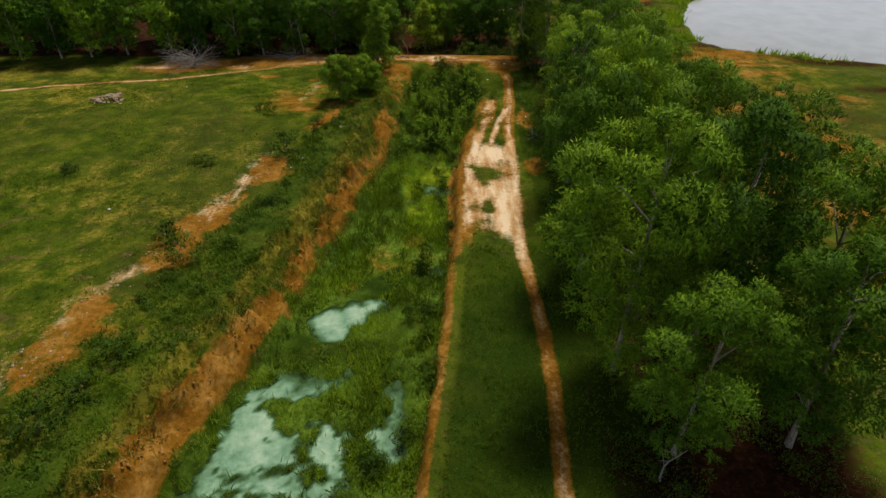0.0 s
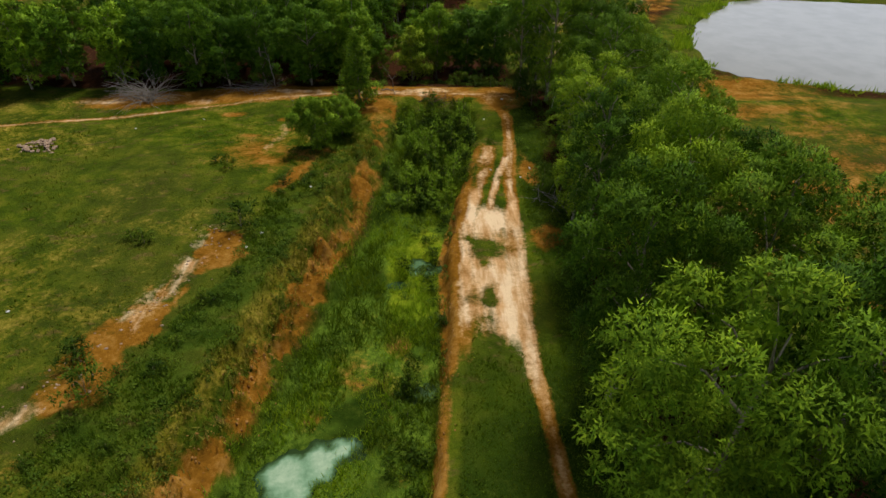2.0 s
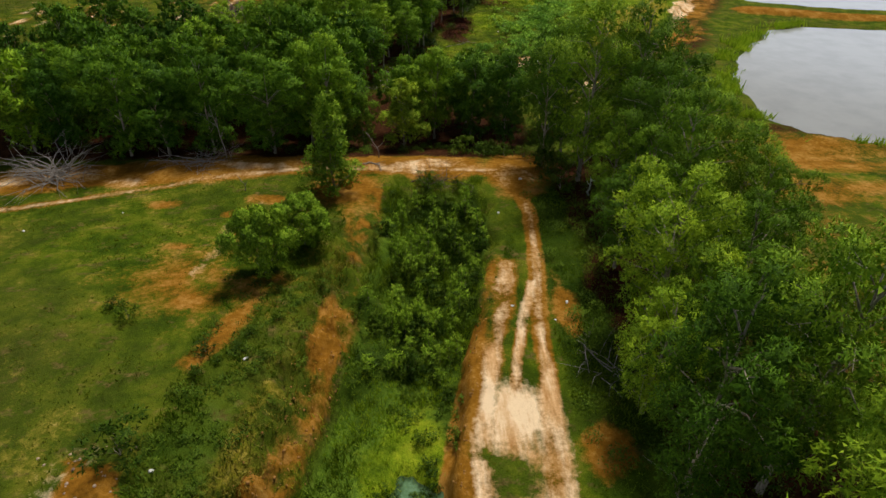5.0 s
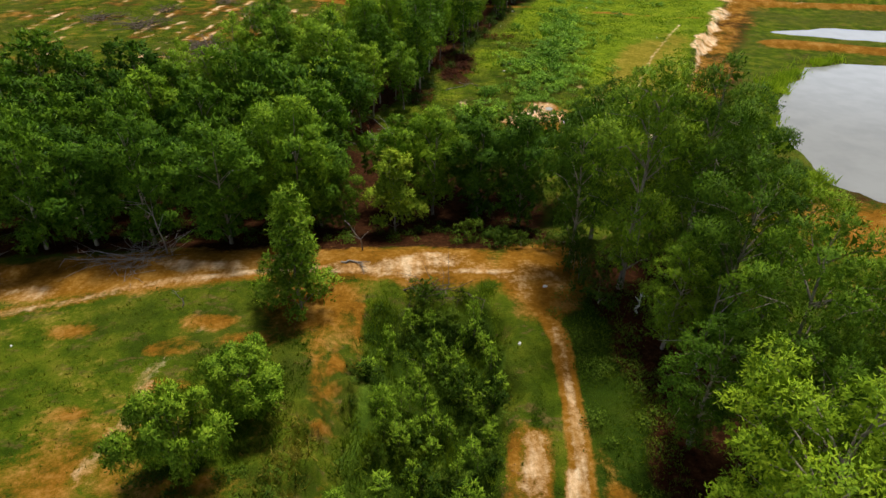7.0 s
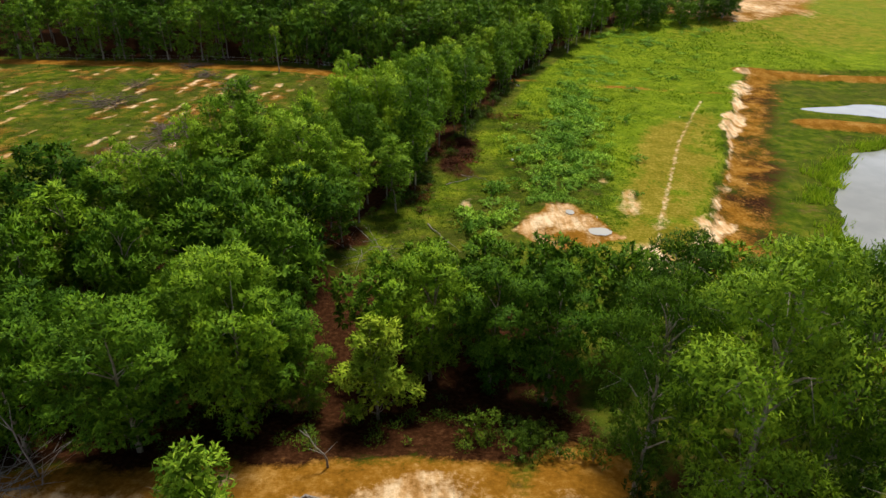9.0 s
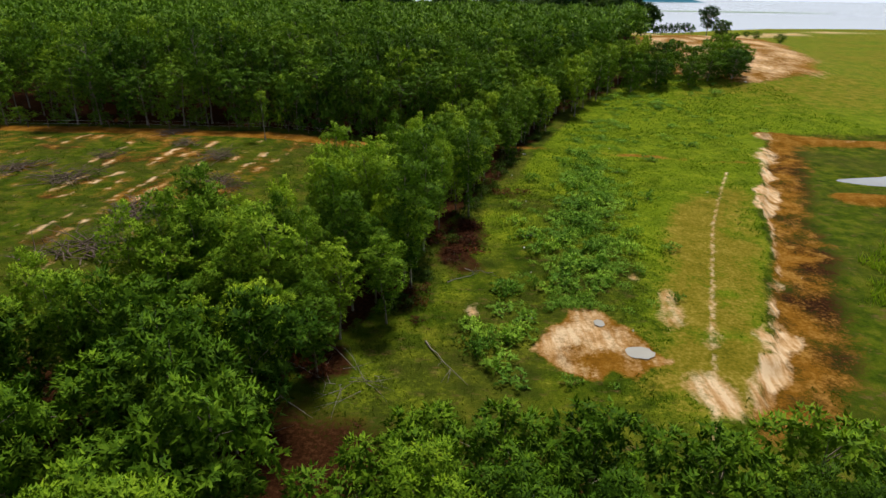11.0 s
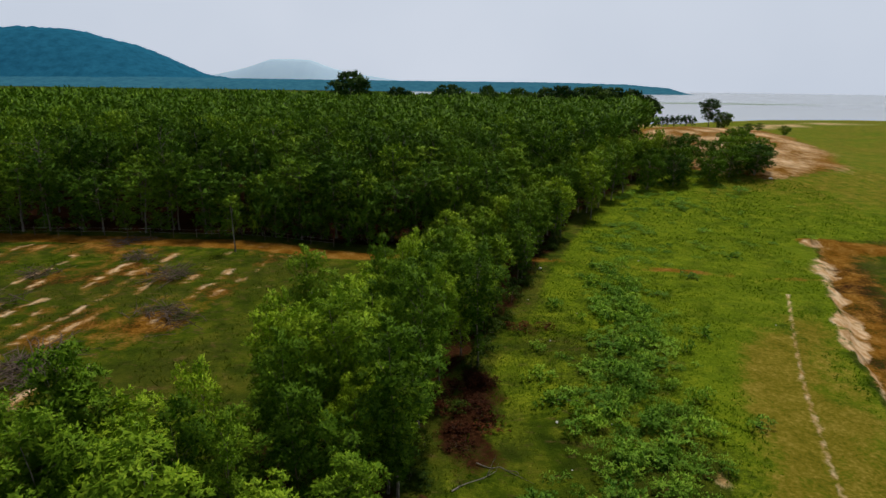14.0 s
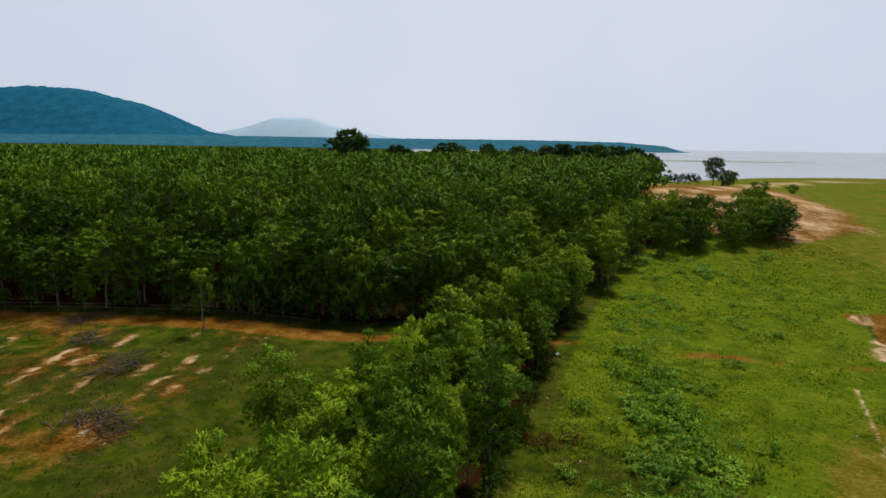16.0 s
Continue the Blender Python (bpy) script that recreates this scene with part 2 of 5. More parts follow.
M_STRAW = leaf_material("dry_blades", (0.10, 0.11, 0.012), (0.20, 0.19, 0.025), (0.36, 0.31, 0.07), 0.7, 0.25, 0.2)
M_BARK = bark_material("acacia_bark", (0.16, 0.13, 0.10), (0.42, 0.37, 0.29))
M_RBARK = bark_material("rubber_bark", (0.10, 0.085, 0.065), (0.30, 0.27, 0.22))
M_DEAD = bark_material("dead_wood", (0.14, 0.12, 0.11), (0.38, 0.35, 0.32))
M_TWIG = bark_material("brush_twigs", (0.06, 0.04, 0.035), (0.22, 0.17, 0.14))
M_ROCK = plain_material("rubble_stone", (0.20, 0.12, 0.07), (0.55, 0.42, 0.32), 4.0, 0.9)
M_CLOD = plain_material("earth_clods", (0.17, 0.075, 0.016), (0.46, 0.25, 0.075), 4.0, 0.95)
M_WHITE = plain_material("white_litter", (0.62, 0.62, 0.60), (0.85, 0.85, 0.83), 9.0, 0.5, 0.2)
M_PIPE = plain_material("weathered_paint", (0.45, 0.44, 0.41), (0.75, 0.74, 0.70), 12.0, 0.6, 0.2)
# blue and pale tones of these four stand in for haze over distance
M_HILL = hazed_material("hazed_hill_forest", (0.013, 0.098, 0.180), (0.024, 0.160, 0.275), 0.02)
M_HAZE = hazed_material("hazed_far_hill", (0.44, 0.61, 0.78), (0.48, 0.65, 0.82), 0.004)
M_BAR = hazed_material("hazed_sandbar_grass", (0.22, 0.30, 0.24), (0.28, 0.36, 0.28), 0.03)
M_HEADLAND = hazed_material("hazed_headland_forest", (0.028, 0.135, 0.215), (0.054, 0.195, 0.285), 0.03)


# ---- land: one sheet to the horizon ----
rng = np.random.default_rng(7)


def lattice(x, y, seed):
    """Smooth value noise in 0..1 on arrays."""
    xi, yi = np.floor(x).astype(np.int64), np.floor(y).astype(np.int64)
    fx, fy = x - xi, y - yi
    fx, fy = fx * fx * (3 - 2 * fx), fy * fy * (3 - 2 * fy)

    def h(a, b):
        v = (a * 374761393 + b * 668265263 + seed * 974711) & 0x7FFFFFFF
        v = ((v ^ (v >> 13)) * 1274126177) & 0x7FFFFFFF
        return ((v ^ (v >> 16)) & 0xFFFF) / 65535.0
    return (h(xi, yi) * (1 - fx) + h(xi + 1, yi) * fx) * (1 - fy) + (h(xi, yi + 1) * (1 - fx) + h(xi + 1, yi + 1) * fx) * fy


def fbm(x, y, scale, seed, octaves=4):
    s, a, t = 0.0, 0.5, 0.0
    for i in range(octaves):
        s, t = s + a * lattice(x * scale, y * scale, seed + i * 17), t + a
        a, scale = a * 0.55, scale * 2.03
    return s / t


def step(a, b, v):
    u = np.clip((v - a) / (b - a), 0, 1)
    return u * u * (3 - 2 * u)


def to_line(x, y, line):
    """Distance to a polyline."""
    d = np.full(np.shape(x), 1e9)
    for (ax, ay), (bx, by) in zip(line, line[1:]):
        dx, dy = bx - ax, by - ay
        u = np.clip(((x - ax) * dx + (y - ay) * dy) / (dx * dx + dy * dy), 0, 1)
        d = np.minimum(d, np.hypot(x - ax - u * dx, y - ay - u * dy))
    return d


def in_ring(x, y, ring):
    """Signed distance to a closed outline: positive inside."""
    inside = np.zeros(np.shape(x), bool)
    closed = ring + ring[:1]
    for (ax, ay), (bx, by) in zip(closed, closed[1:]):
        if ay != by:
            inside ^= ((ay > y) != (by > y)) & (x < (bx - ax) * (y - ay) / (by - ay) + ax)
    return to_line(x, y, closed) * np.where(inside, 1, -1)


def along(y, line):
    """x of a line at y."""
    return np.interp(y, [p[1] for p in line], [p[0] for p in line])


LEFT_FOOT = [(-13.5, 4), (-11.2, 12), (-8.7, 21), (-7.2, 27.5), (-5.4, 36), (-4.3, 42.4), (-3.6, 52), (-3.2, 60)]
RIGHT_EDGE = [(-2.0, 4), (-0.8, 12), (0.1, 20), (0.5, 25.6), (1.0, 31), (1.1, 37), (2.0, 42.8), (3.1, 47.8), (4.0, 54), (3.4, 60)]
FOOTPATH = [(4.0, 4), (4.3, 12), (4.7, 17), (4.8, 21), (4.6, 25.4), (4.3, 31), (4.6, 37), (5.0, 41), (5.2, 45), (5.7, 49), (6.0, 53), (6.1, 55), (5.6, 57.5), (4.4, 59.8), (2.8, 61)]
FORK = [(2.6, 27.5), (2.4, 31), (2.9, 36), (3.6, 41), (4.4, 45), (5.3, 48)]
CROSS_PATH = [(4.5, 60.6), (0, 60.8), (-4.8, 61.2), (-9.5, 60.6), (-13.5, 60.0), (-18, 58.4), (-24, 56.3), (-31, 54.3), (-39, 51.5), (-60, 46)]
ORANGE = [(-18.5, 12), (-17.0, 17), (-15.6, 21.6), (-14.4, 24.5), (-12.9, 28.5), (-11.4, 32), (-10.8, 35.2)]
ORANGE_FAR = [(-9.6, 41), (-8.8, 43.6), (-7.6, 47)]
FIELD_ROAD = [(-90, 147), (-52, 146.3), (-38, 145.2), (-24, 143.8), (-10, 142), (6, 140), (17, 138.8), (27, 136), (37, 133.2), (46, 131)]
TRACK = [(12.5, 75), (14.6, 79), (16.9, 84), (19, 89), (22.6, 97), (27.6, 108), (33.5, 119), (38, 127)]
SCARP = [(14, 76), (18, 82), (22.5, 88), (27, 97), (30.5, 102.5), (34.5, 112), (39.5, 121), (46.5, 133.5), (54.3, 148)]
DIKE = [(54.3, 148), (60, 146.5), (70, 145), (85, 142), (110, 138)]
POND = [(45, 67.5), (38, 69.6), (33, 72.6), (30.6, 76.5), (31.2, 82), (32.6, 89), (35.8, 95), (41, 102), (47, 108.8), (53, 111.3), (62, 110), (80, 106), (95, 95), (90, 70), (65, 63)]
SMALL_POND = [(50, 127.6), (53, 124.6), (62, 121.6), (75, 118), (90, 118), (90, 128), (75, 129.5), (60, 130.3)]
RUBBER_EDGE = [(-300, 149), (-60, 149.5), (-28, 148), (-10, 146), (4, 146), (14, 150), (24, 166), (36, 184), (50, 204), (64, 232), (80, 280), (96, 330), (106, 380)]
BROWN_FIELD = [(58, 196), (70, 186), (84, 194), (100, 206), (118, 238), (150, 310), (160, 350), (120, 355), (96, 340), (70, 260)]


def pools(x, y):
    """Where the trench floor lies under cloudy water, 0..1."""
    n = fbm(x, y, 0.6, 61, 6)
    wide = step(21, 17.5, y + 4 * (n - 0.5)) * step(-12.5, -8.5, x) * step(-0.8, -2.2, x)
    p = wide * step(0.43, 0.56, n)
    for cx, cy, rad in ((-6.1, 22.6, 1.15), (-4.6, 23.4, 0.6), (-3.6, 24.0, 0.7), (-2.3, 34.9, 0.8), (-0.6, 36.4, 0.8), (-2.2, 29.6, 0.4), (-2.8, 30.8, 0.35)):
        p = np.maximum(p, step(rad + 0.35, rad - 0.45, np.hypot(x - cx, y - cy) + 2.4 * (n - 0.5)))
    return p


def height(x, y):
    """Height of the land."""
    near = 1 - step(60.5, 70.5, y)
    z = 0.65 * near + (1 - near) * (-0.95 - 0.3 * step(12, 6, x) + 1.0 * step(-6, -28, x))
    # the field beside the trench stands higher
    lf, re = along(y, LEFT_FOOT), along(y, RIGHT_EDGE)
    wob = (fbm(x, y, 0.5, 3) - 0.5)
    left = step(0.2, -1.8, x - lf + wob * 1.6)
    z = z + left * (1.35 * (1 - step(42, 58, y)) - 0.25 * step(-14, -26, x) * near) * near
    # crumbling lip of the bank
    lip = step(1.7, 0.4, np.abs(x - lf + 0.5)) * (1 - step(50, 56, y)) * near
    z = z + lip * (1.3 * (fbm(x, y, 0.8, 41) - 0.5) + 2.6 * (np.abs(fbm(x, y, 1.5, 43, 3) - 0.5) - 0.1)) + 0.22 * step(1.2, 0.2, np.abs(x - re - 0.5)) * (fbm(x, y, 1.3, 42) - 0.4) * (1 - step(50, 56, y))
    # trench
    far = step(39, 47, y)
    inside = step(0.05 - 0.8 * far, 0.75 + 1.6 * far, x - lf - 0.2 + wob * (1.0 + 2.0 * far)) * step(0.05, 0.5 + 1.2 * far, re - x + wob * (0.7 + 1.6 * far)) * (1 - step(55.5, 60.2, y + wob * 2))
    floor = -0.30 - 0.5 * step(30, 42, y) + 0.25 * (fbm(x, y, 0.6, 11) - 0.5)
    z = z * (1 - inside) + inside * (floor - 0.55 * pools(x, y))
    # ground falls to the ponds beyond the tree belt
    z = z - 1.35 * step(14, 25, x) * (1 - step(70, 86, y))
    # scarp along the shore track and the worn slope below it
    sx = along(np.clip(y, 76, 148), SCARP)
    below = step(-0.4, 1.1, x - sx + wob * 2.2) * step(74, 84, y) * (1 - step(147, 149.5, y + wob))
    z = z - 0.75 * below
    z = z + 0.7 * step(2.6, 0.4, to_line(x, y, DIKE)) + 0.5 * step(3.0, 0.6, to_line(x, y, [(49, 119), (60, 115.5), (75, 113), (92, 112)]))
    for ring in (POND, SMALL_POND):
        d = in_ring(x, y, ring) + 1.2 * wob
        z = np.where(d > -6, z * (1 - step(-6, 0, d)) - 1.75 * step(-6, 0, d), z) - 0.9 * step(0, 4, d)
    # cleared rise at the far shore
    z = z + 3.6 * step(-22, 18, in_ring(x, y, BROWN_FIELD)) + 1.0 * step(150, 175, y) * (1 - step(40, 90, np.abs(x - 60)))
    z = z + 0.8 * step(150, 170, y) * step(20, -20, x - along(y, [(0, 150), (95, 380)]))
    # the lake
    shore = np.maximum(y - np.interp(x, [-300, 60, 150, 260, 420, 900], [640, 430, 372, 452, 470, 480]), 0)
    z = z - 6.0 * step(0, 240, shore)
    z = z + (fbm(x, y, 0.11, 5) - 0.5) * 0.5 + (fbm(x, y, 0.9, 9) - 0.5) * 0.16
    dry_land = (np.maximum(in_ring(x, y, POND), in_ring(x, y, SMALL_POND)) + 1.2 * wob < -0.3) & (x > 8) & (y > 50) & (y < 160)
    return np.where(dry_land, np.maximum(z, -1.86 + 0.1 * wob), z)


def spaced(lo, mid, hi, fine, loose, far, side=0.0):
    """Grid lines: close from lo to mid, looser to hi, then wider and wider out to far."""
    core = list(np.arange(lo, mid, fine)) + list(np.arange(mid, hi, loose))
    out, d, p = [], loose, hi
    while p < far:
        out.append(p)
        d *= 1.09
        p += d
    back, d, p = [], fine, lo
    while p > lo - side:
        p -= loose * 1.25
        back.append(p)
    d = loose if side else d
    while p > -far * 0.8:
        d *= 1.13
        p -= d
        back.append(p)
    return np.array(back[::-1] + core + out + [far])


def grid_mesh(name, xs, ys, zfun):
    gx, gy = np.meshgrid(xs, ys)
    z = zfun(gx, gy)
    me = bpy.data.meshes.new(name)
    nx, ny = len(xs), len(ys)
    me.vertices.add(nx * ny)
    me.vertices.foreach_set("co", np.stack([gx, gy, z], -1).astype(np.float32).ravel())
    i = (np.arange(ny - 1)[:, None] * nx + np.arange(nx - 1)[None, :]).ravel()
    quads = np.stack([i, i + 1, i + nx + 1, i + nx], -1).astype(np.int32)
    me.loops.add(quads.size)
    me.loops.foreach_set("vertex_index", quads.ravel())
    me.polygons.add(len(quads))
    me.polygons.foreach_set("loop_start", np.arange(0, quads.size, 4, dtype=np.int32))
    me.polygons.foreach_set("use_smooth", np.ones(len(quads), bool))
    me.update()
    return me, gx.ravel(), gy.ravel()


def band(d, width, soft):
    return step(width + soft, width - soft, d)


def ground_masks(x, y):
    """Where the land is bare, sandy, dry, lush or under leaf litter."""
    n1, n2, n3 = fbm(x, y, 0.35, 21), fbm(x, y, 0.12, 22), fbm(x, y, 1.3, 23)
    w = (n1 - 0.5)
    lf, re = along(y, LEFT_FOOT), along(y, RIGHT_EDGE)
    soil, sand, litter, dry, lush, meadow, rank = (np.zeros(len(x)) for _ in range(7))

    def raise_to(a, b):
        np.maximum(a, b, out=a)
    trail, fork, cross = to_line(x, y, FOOTPATH), to_line(x, y, FORK), to_line(x, y, CROSS_PATH)
    raise_to(soil, band(trail + w * 0.3, 0.34 + 0.14 * step(28, 38, y), 0.22) * (0.85 + 0.8 * w))
    raise_to(soil, band(fork, 0.3, 0.2) * (0.75 + 1.0 * w))
    raise_to(soil, step(0.0, 0.5, x - re) * step(5.6, 4.6, x + 2 * w) * step(26, 30, y + 3 * w) * (1 - step(39, 43, y + 4 * w)) * (0.66 + 1.2 * w))
    raise_to(soil, band(np.hypot(x - 6.6, (y - 37.6) * 0.8) + 2.5 * w, 0.9, 0.6) * 0.8)
    raise_to(soil, band(np.hypot(x - 6.9, (y - 46.5) * 0.5) + 2.5 * w, 0.9, 0.7) * (0.6 + 1.2 * w))
    raise_to(soil, band(np.abs(x - re - 0.8) + w * 1.4, 0.65, 0.4) * step(39, 42, y) * (1 - step(49, 51.5, y + 3 * w)) * (0.78 + 1.0 * w))
    raise_to(soil, band(np.hypot((x - 6.7) * 1.2, (y - 46.0) * 0.3) + 2.0 * w, 0.8, 0.5) * (0.74 + 1.2 * w))
    raise_to(sand, band(np.abs(x - re - 0.7) + w * 1.4, 0.5, 0.4) * step(39, 42, y) * (1 - step(48.5, 51, y + 3 * w)) * (0.5 + 1.6 * w))
    raise_to(soil, band(cross + w * 1.2, 0.5, 0.4) * (0.62 + 1.4 * w))
    raise_to(soil, band(np.abs(y - 61.6 - 0.13 * np.minimum(x + 12, 0)) + w * 2.4, 1.9, 0.9) * step(-34, -26, x) * step(6, 2, x) * (0.92 + 1.1 * w))
    raise_to(soil, band(to_line(x, y, [(-5.6, 60.5), (-5.4, 57.5), (-4.9, 54.5), (-4.5, 51.5)]) + w * 3.4, 0.5, 0.6) * (0.58 + 2.2 * w))
    for cx, cy, rad in ((-10.8, 52.0, 0.5), (-11.8, 54.6, 0.6), (-8.2, 55.2, 0.5), (-13.5, 50.4, 0.4), (-9.9, 56.6, 0.7), (-16.5, 56.0, 0.5)):
        raise_to(soil, band(np.hypot((x - cx) * 0.5, y - cy) + w * 2.0, rad, 0.5) * (0.74 + 1.2 * w))
    raise_to(soil, band(np.hypot(x - 6.4, (y - 60.4) * 0.8) + w * 4, 2.6, 1.2) * (0.9 + 0.8 * w))
    raise_to(soil, band(np.hypot((x + 5.4) * 0.6, (y - 58.0) * 0.6) + w * 3, 1.7, 1.2) * (0.72 + 1.4 * w))
    raise_to(soil, band(np.hypot((x + 11.0) * 0.5, (y - 47) * 0.7) + w * 6, 3.0, 2.4) * (0.46 + 1.5 * w))
    bank = step(-0.3, 0.4, x - lf + 0.9 + 1.2 * w) * step(0.7, 0.1, x - lf - 0.1 + w) * (y < 58) * (0.76 + 0.8 * (n2 - 0.5) + 1.8 * w + 1.2 * (n3 - 0.5) - 0.3 * step(38, 48, y))
    raise_to(soil, bank)
    cliff = band(np.abs(x - re + 0.05), 0.28 + 0.5 * band(np.abs(y - 36), 7, 5), 0.22) * (y < 50) * (0.7 + w)
    raise_to(soil, cliff)
    raise_to(soil, band(to_line(x, y, ORANGE) + w * 6.0 + 2.2 * (n3 - 0.5), 0.75 + 0.4 * step(24, 30, y), 0.9) * (0.74 + 0.2 * step(22, 27, y) + 1.5 * w + 0.6 * (n2 - 0.5)))
    raise_to(soil, band(to_line(x, y, ORANGE_FAR) + w * 1.6, 0.5, 0.6) * 0.75)
    raise_to(soil, band(to_line(x, y, FIELD_ROAD) + w * 1.0, 1.1 + 0.7 * step(0, -12, x), 0.7) * (0.95 - 0.5 * step(0, 20, x) + 1.1 * w * step(0, 20, x)))
    sx = along(np.clip(y, 76, 148), SCARP)
    lower = step(0.0, 1.0, x - sx + 0.3) * step(13, 6, x - sx) * step(76, 82, y) * (1 - step(147, 150, y))
    raise_to(soil, lower * (0.52 + 1.0 * w - 0.42 * step(2, 8, x - sx)))
    raise_to(litter, lower * (0.6 + 0.9 * (n2 - 0.5)) * step(9, 4, x - sx))
    raise_to(soil, band(to_line(x, y, DIKE), 2.2, 0.8) * 0.9)
    raise_to(soil, band(to_line(x, y, [(49, 119), (60, 115.5), (75, 113), (92, 112)]), 2.4, 1.0) * 0.85)
    raise_to(soil, step(13, 24, x) * (y < 75) * step(52, 30, x) * step(0, 20, y) * (0.42 + 1.1 * (fbm(x * 0.35, y, 0.3, 51) - 0.5) + 0.3 * w))
    raise_to(litter, step(14, 20, x) * (y < 75) * (0.34 + 1.1 * (fbm(x * 0.4, y, 0.22, 52) - 0.5)))
    raise_to(soil, step(-3, 5, in_ring(x, y, BROWN_FIELD) + 6 * w) * (0.9 + 0.4 * w))
    cut = step(-15, -19, x - 0.22 * (y - 128)) * step(92, 102, y) * (y < 143)
    streak = fbm(x, y * 0.24, 0.7, 29)
    rows = 0.5 + 0.5 * np.cos((x - 0.06 * (y - 120)) * 2 * np.pi / 2.7 + 9.0 * (n2 - 0.5) + 1.5 * w)
    raise_to(litter, cut * (0.22 + 1.3 * w + 0.7 * (n2 - 0.5)))
    raise_to(soil, cut * (0.16 + 0.42 * rows * streak + 0.7 * (n2 - 0.5) + 0.5 * w))
    for cx, cy, rad in ((-3.4, 27.8, 0.7), (-2.2, 25.8, 0.5), (-4.9, 25.4, 0.5), (-1.5, 29.6, 0.4), (-6.2, 20.4, 0.5), (-1.2, 22.4, 0.4)):
        raise_to(soil, band(np.hypot(x - cx, (y - cy) * 0.7) + w * 2.6, rad, 0.5) * (0.6 + 1.4 * w))
    # pale sand
    raise_to(sand, band(trail + 0.7 * w, 0.22 + 0.36 * step(26, 31, y) - 0.3 * step(39, 43, y), 0.26) * (0.34 + 0.36 * step(24, 29, y) - 0.34 * step(42, 47, y) + 1.3 * w))
    raise_to(sand, band(fork + 0.5 * w, 0.28, 0.2) * step(39, 42, y) * (0.66 + 1.0 * w))
    raise_to(sand, band(np.abs(x - re - 0.75 - 0.25 * w) + 0.8 * w, 0.42, 0.35) * step(28, 32, y + 3 * w) * (1 - step(43, 48, y)) * (0.66 + 1.8 * w))
    raise_to(sand, step(0.8, 1.4, x - re) * step(4.9, 4.0, x) * step(27, 30, y) * (1 - step(39, 42.5, y)) * (0.84 + 1.5 * w))
    raise_to(sand, band(cross + 0.5 * w, 0.24, 0.24) * (0.52 + 1.4 * w))
    raise_to(sand, band(np.abs(y - 61.3 - 0.12 * np.minimum(x + 12, 0)) + w * 2.0, 1.3, 0.8) * step(-34, -26, x) * step(6, 2, x) * (0.06 + 2.4 * (fbm(x * 0.35, y * 1.3, 0.7, 57) - 0.5)))
    raise_to(sand, band(np.hypot(x - 5.8, (y - 60.2) * 0.9) + w * 3, 1.4, 1.0) * (0.42 + 1.5 * w))
    for cx, cy, rad in ((17.9, 94.1, 0.6), (17.2, 91.2, 0.7), (16.6, 97.5, 0.4), (18.6, 88.0, 0.5), (3.7, 92.3, 0.5)):
        raise_to(sand, band(np.hypot(x - cx - 0.3 * (y - cy), (y - cy) * 0.5) + w * 2.4, rad, 0.5) * (0.66 + 1.5 * w))
    raise_to(sand, band(np.abs(x - along(y, ORANGE) + 1.1) + w * 2.0, 0.8, 0.7) * (y < 37) * (0.32 + 1.7 * w + 1.1 * (n3 - 0.5)))
    patch = step(-0.7, 0.7, in_ring(x, y, [(7.4, 87.0), (8.8, 90.0), (11.0, 92.4), (13.2, 90.6), (14.1, 88.6), (14.7, 85.6), (12.4, 84.2), (9.4, 84.0)]) + 2.6 * w)
    raise_to(soil, patch)
    raise_to(sand, patch * (0.36 + 1.5 * w))
    raise_to(sand, band(np.hypot(x - 16.4, (y - 82.5) * 0.6) + w * 1.5, 1.2, 0.8) * (0.8 + 0.8 * w))
    wide = 0.28 + 1.35 * step(0.42, 0.62, fbm(y * 0 + 3.7, y, 0.16, 63, 3))
    raise_to(sand, band(np.abs(x - sx - 0.4 + 2.2 * (n2 - 0.5)) + w * 1.6, wide, 0.7) * step(78, 84, y) * (y < 149) * (0.64 + 2.6 * (n3 - 0.5) + 0.8 * w))
    raise_to(sand, band(to_line(x, y, TRACK) + 0.1 * w, 0.12, 0.26) * (0.74 + 0.3 * w))
    raise_to(sand, band(to_line(x, y, DIKE) + 0.6, 0.6, 0.5) * (0.7 + 1.2 * w))
    raise_to(sand, cut * step(0.55, 1.0, rows) * step(0.42, 0.6, streak + 0.3 * w) * step(0.4, 0.56, n3 + 0.4 * w) * (0.5 + 1.4 * w))
    raise_to(sand, step(-3, 5, in_ring(x, y, BROWN_FIELD) + 6 * w) * (0.44 + 1.8 * w))
    raise_to(sand, band(to_line(x, y, [(-11.8, 47.5), (-11.2, 50.5), (-11.7, 53.0), (-10.6, 56.0)]) + w * 3.5, 0.3, 0.6) * (0.40 + 2.4 * w))
    raise_to(soil, band(np.hypot((x + 11.4) * 0.6, (y - 45.2)) + w * 3, 1.0, 0.7) * (0.7 + 1.2 * w))
    # grass islands on the worn bank
    for cx, cy, rad in ((2.6, 28.2, 0.5), (3.0, 32.2, 0.2), (2.8, 35.6, 0.14), (4.5, 42.6, 0.34), (2.9, 44.2, 0.45)):
        isle = 1 - band(np.hypot(x - cx, (y - cy) * 0.25) + 2.2 * w, rad, 0.5)
        soil, sand = soil * (0.4 + 0.6 * isle), sand * isle
    # leaf litter under the trees
    belt = step(7.4 + 0.6 * step(24, 30, y), 9.0 + 0.6 * step(24, 30, y), x + w * 2) * step(18, 14, x + w * 3) * step(6, 9, y) * (1 - step(60, 66, y))
    raise_to(litter, belt * (0.9 + 0.7 * w))
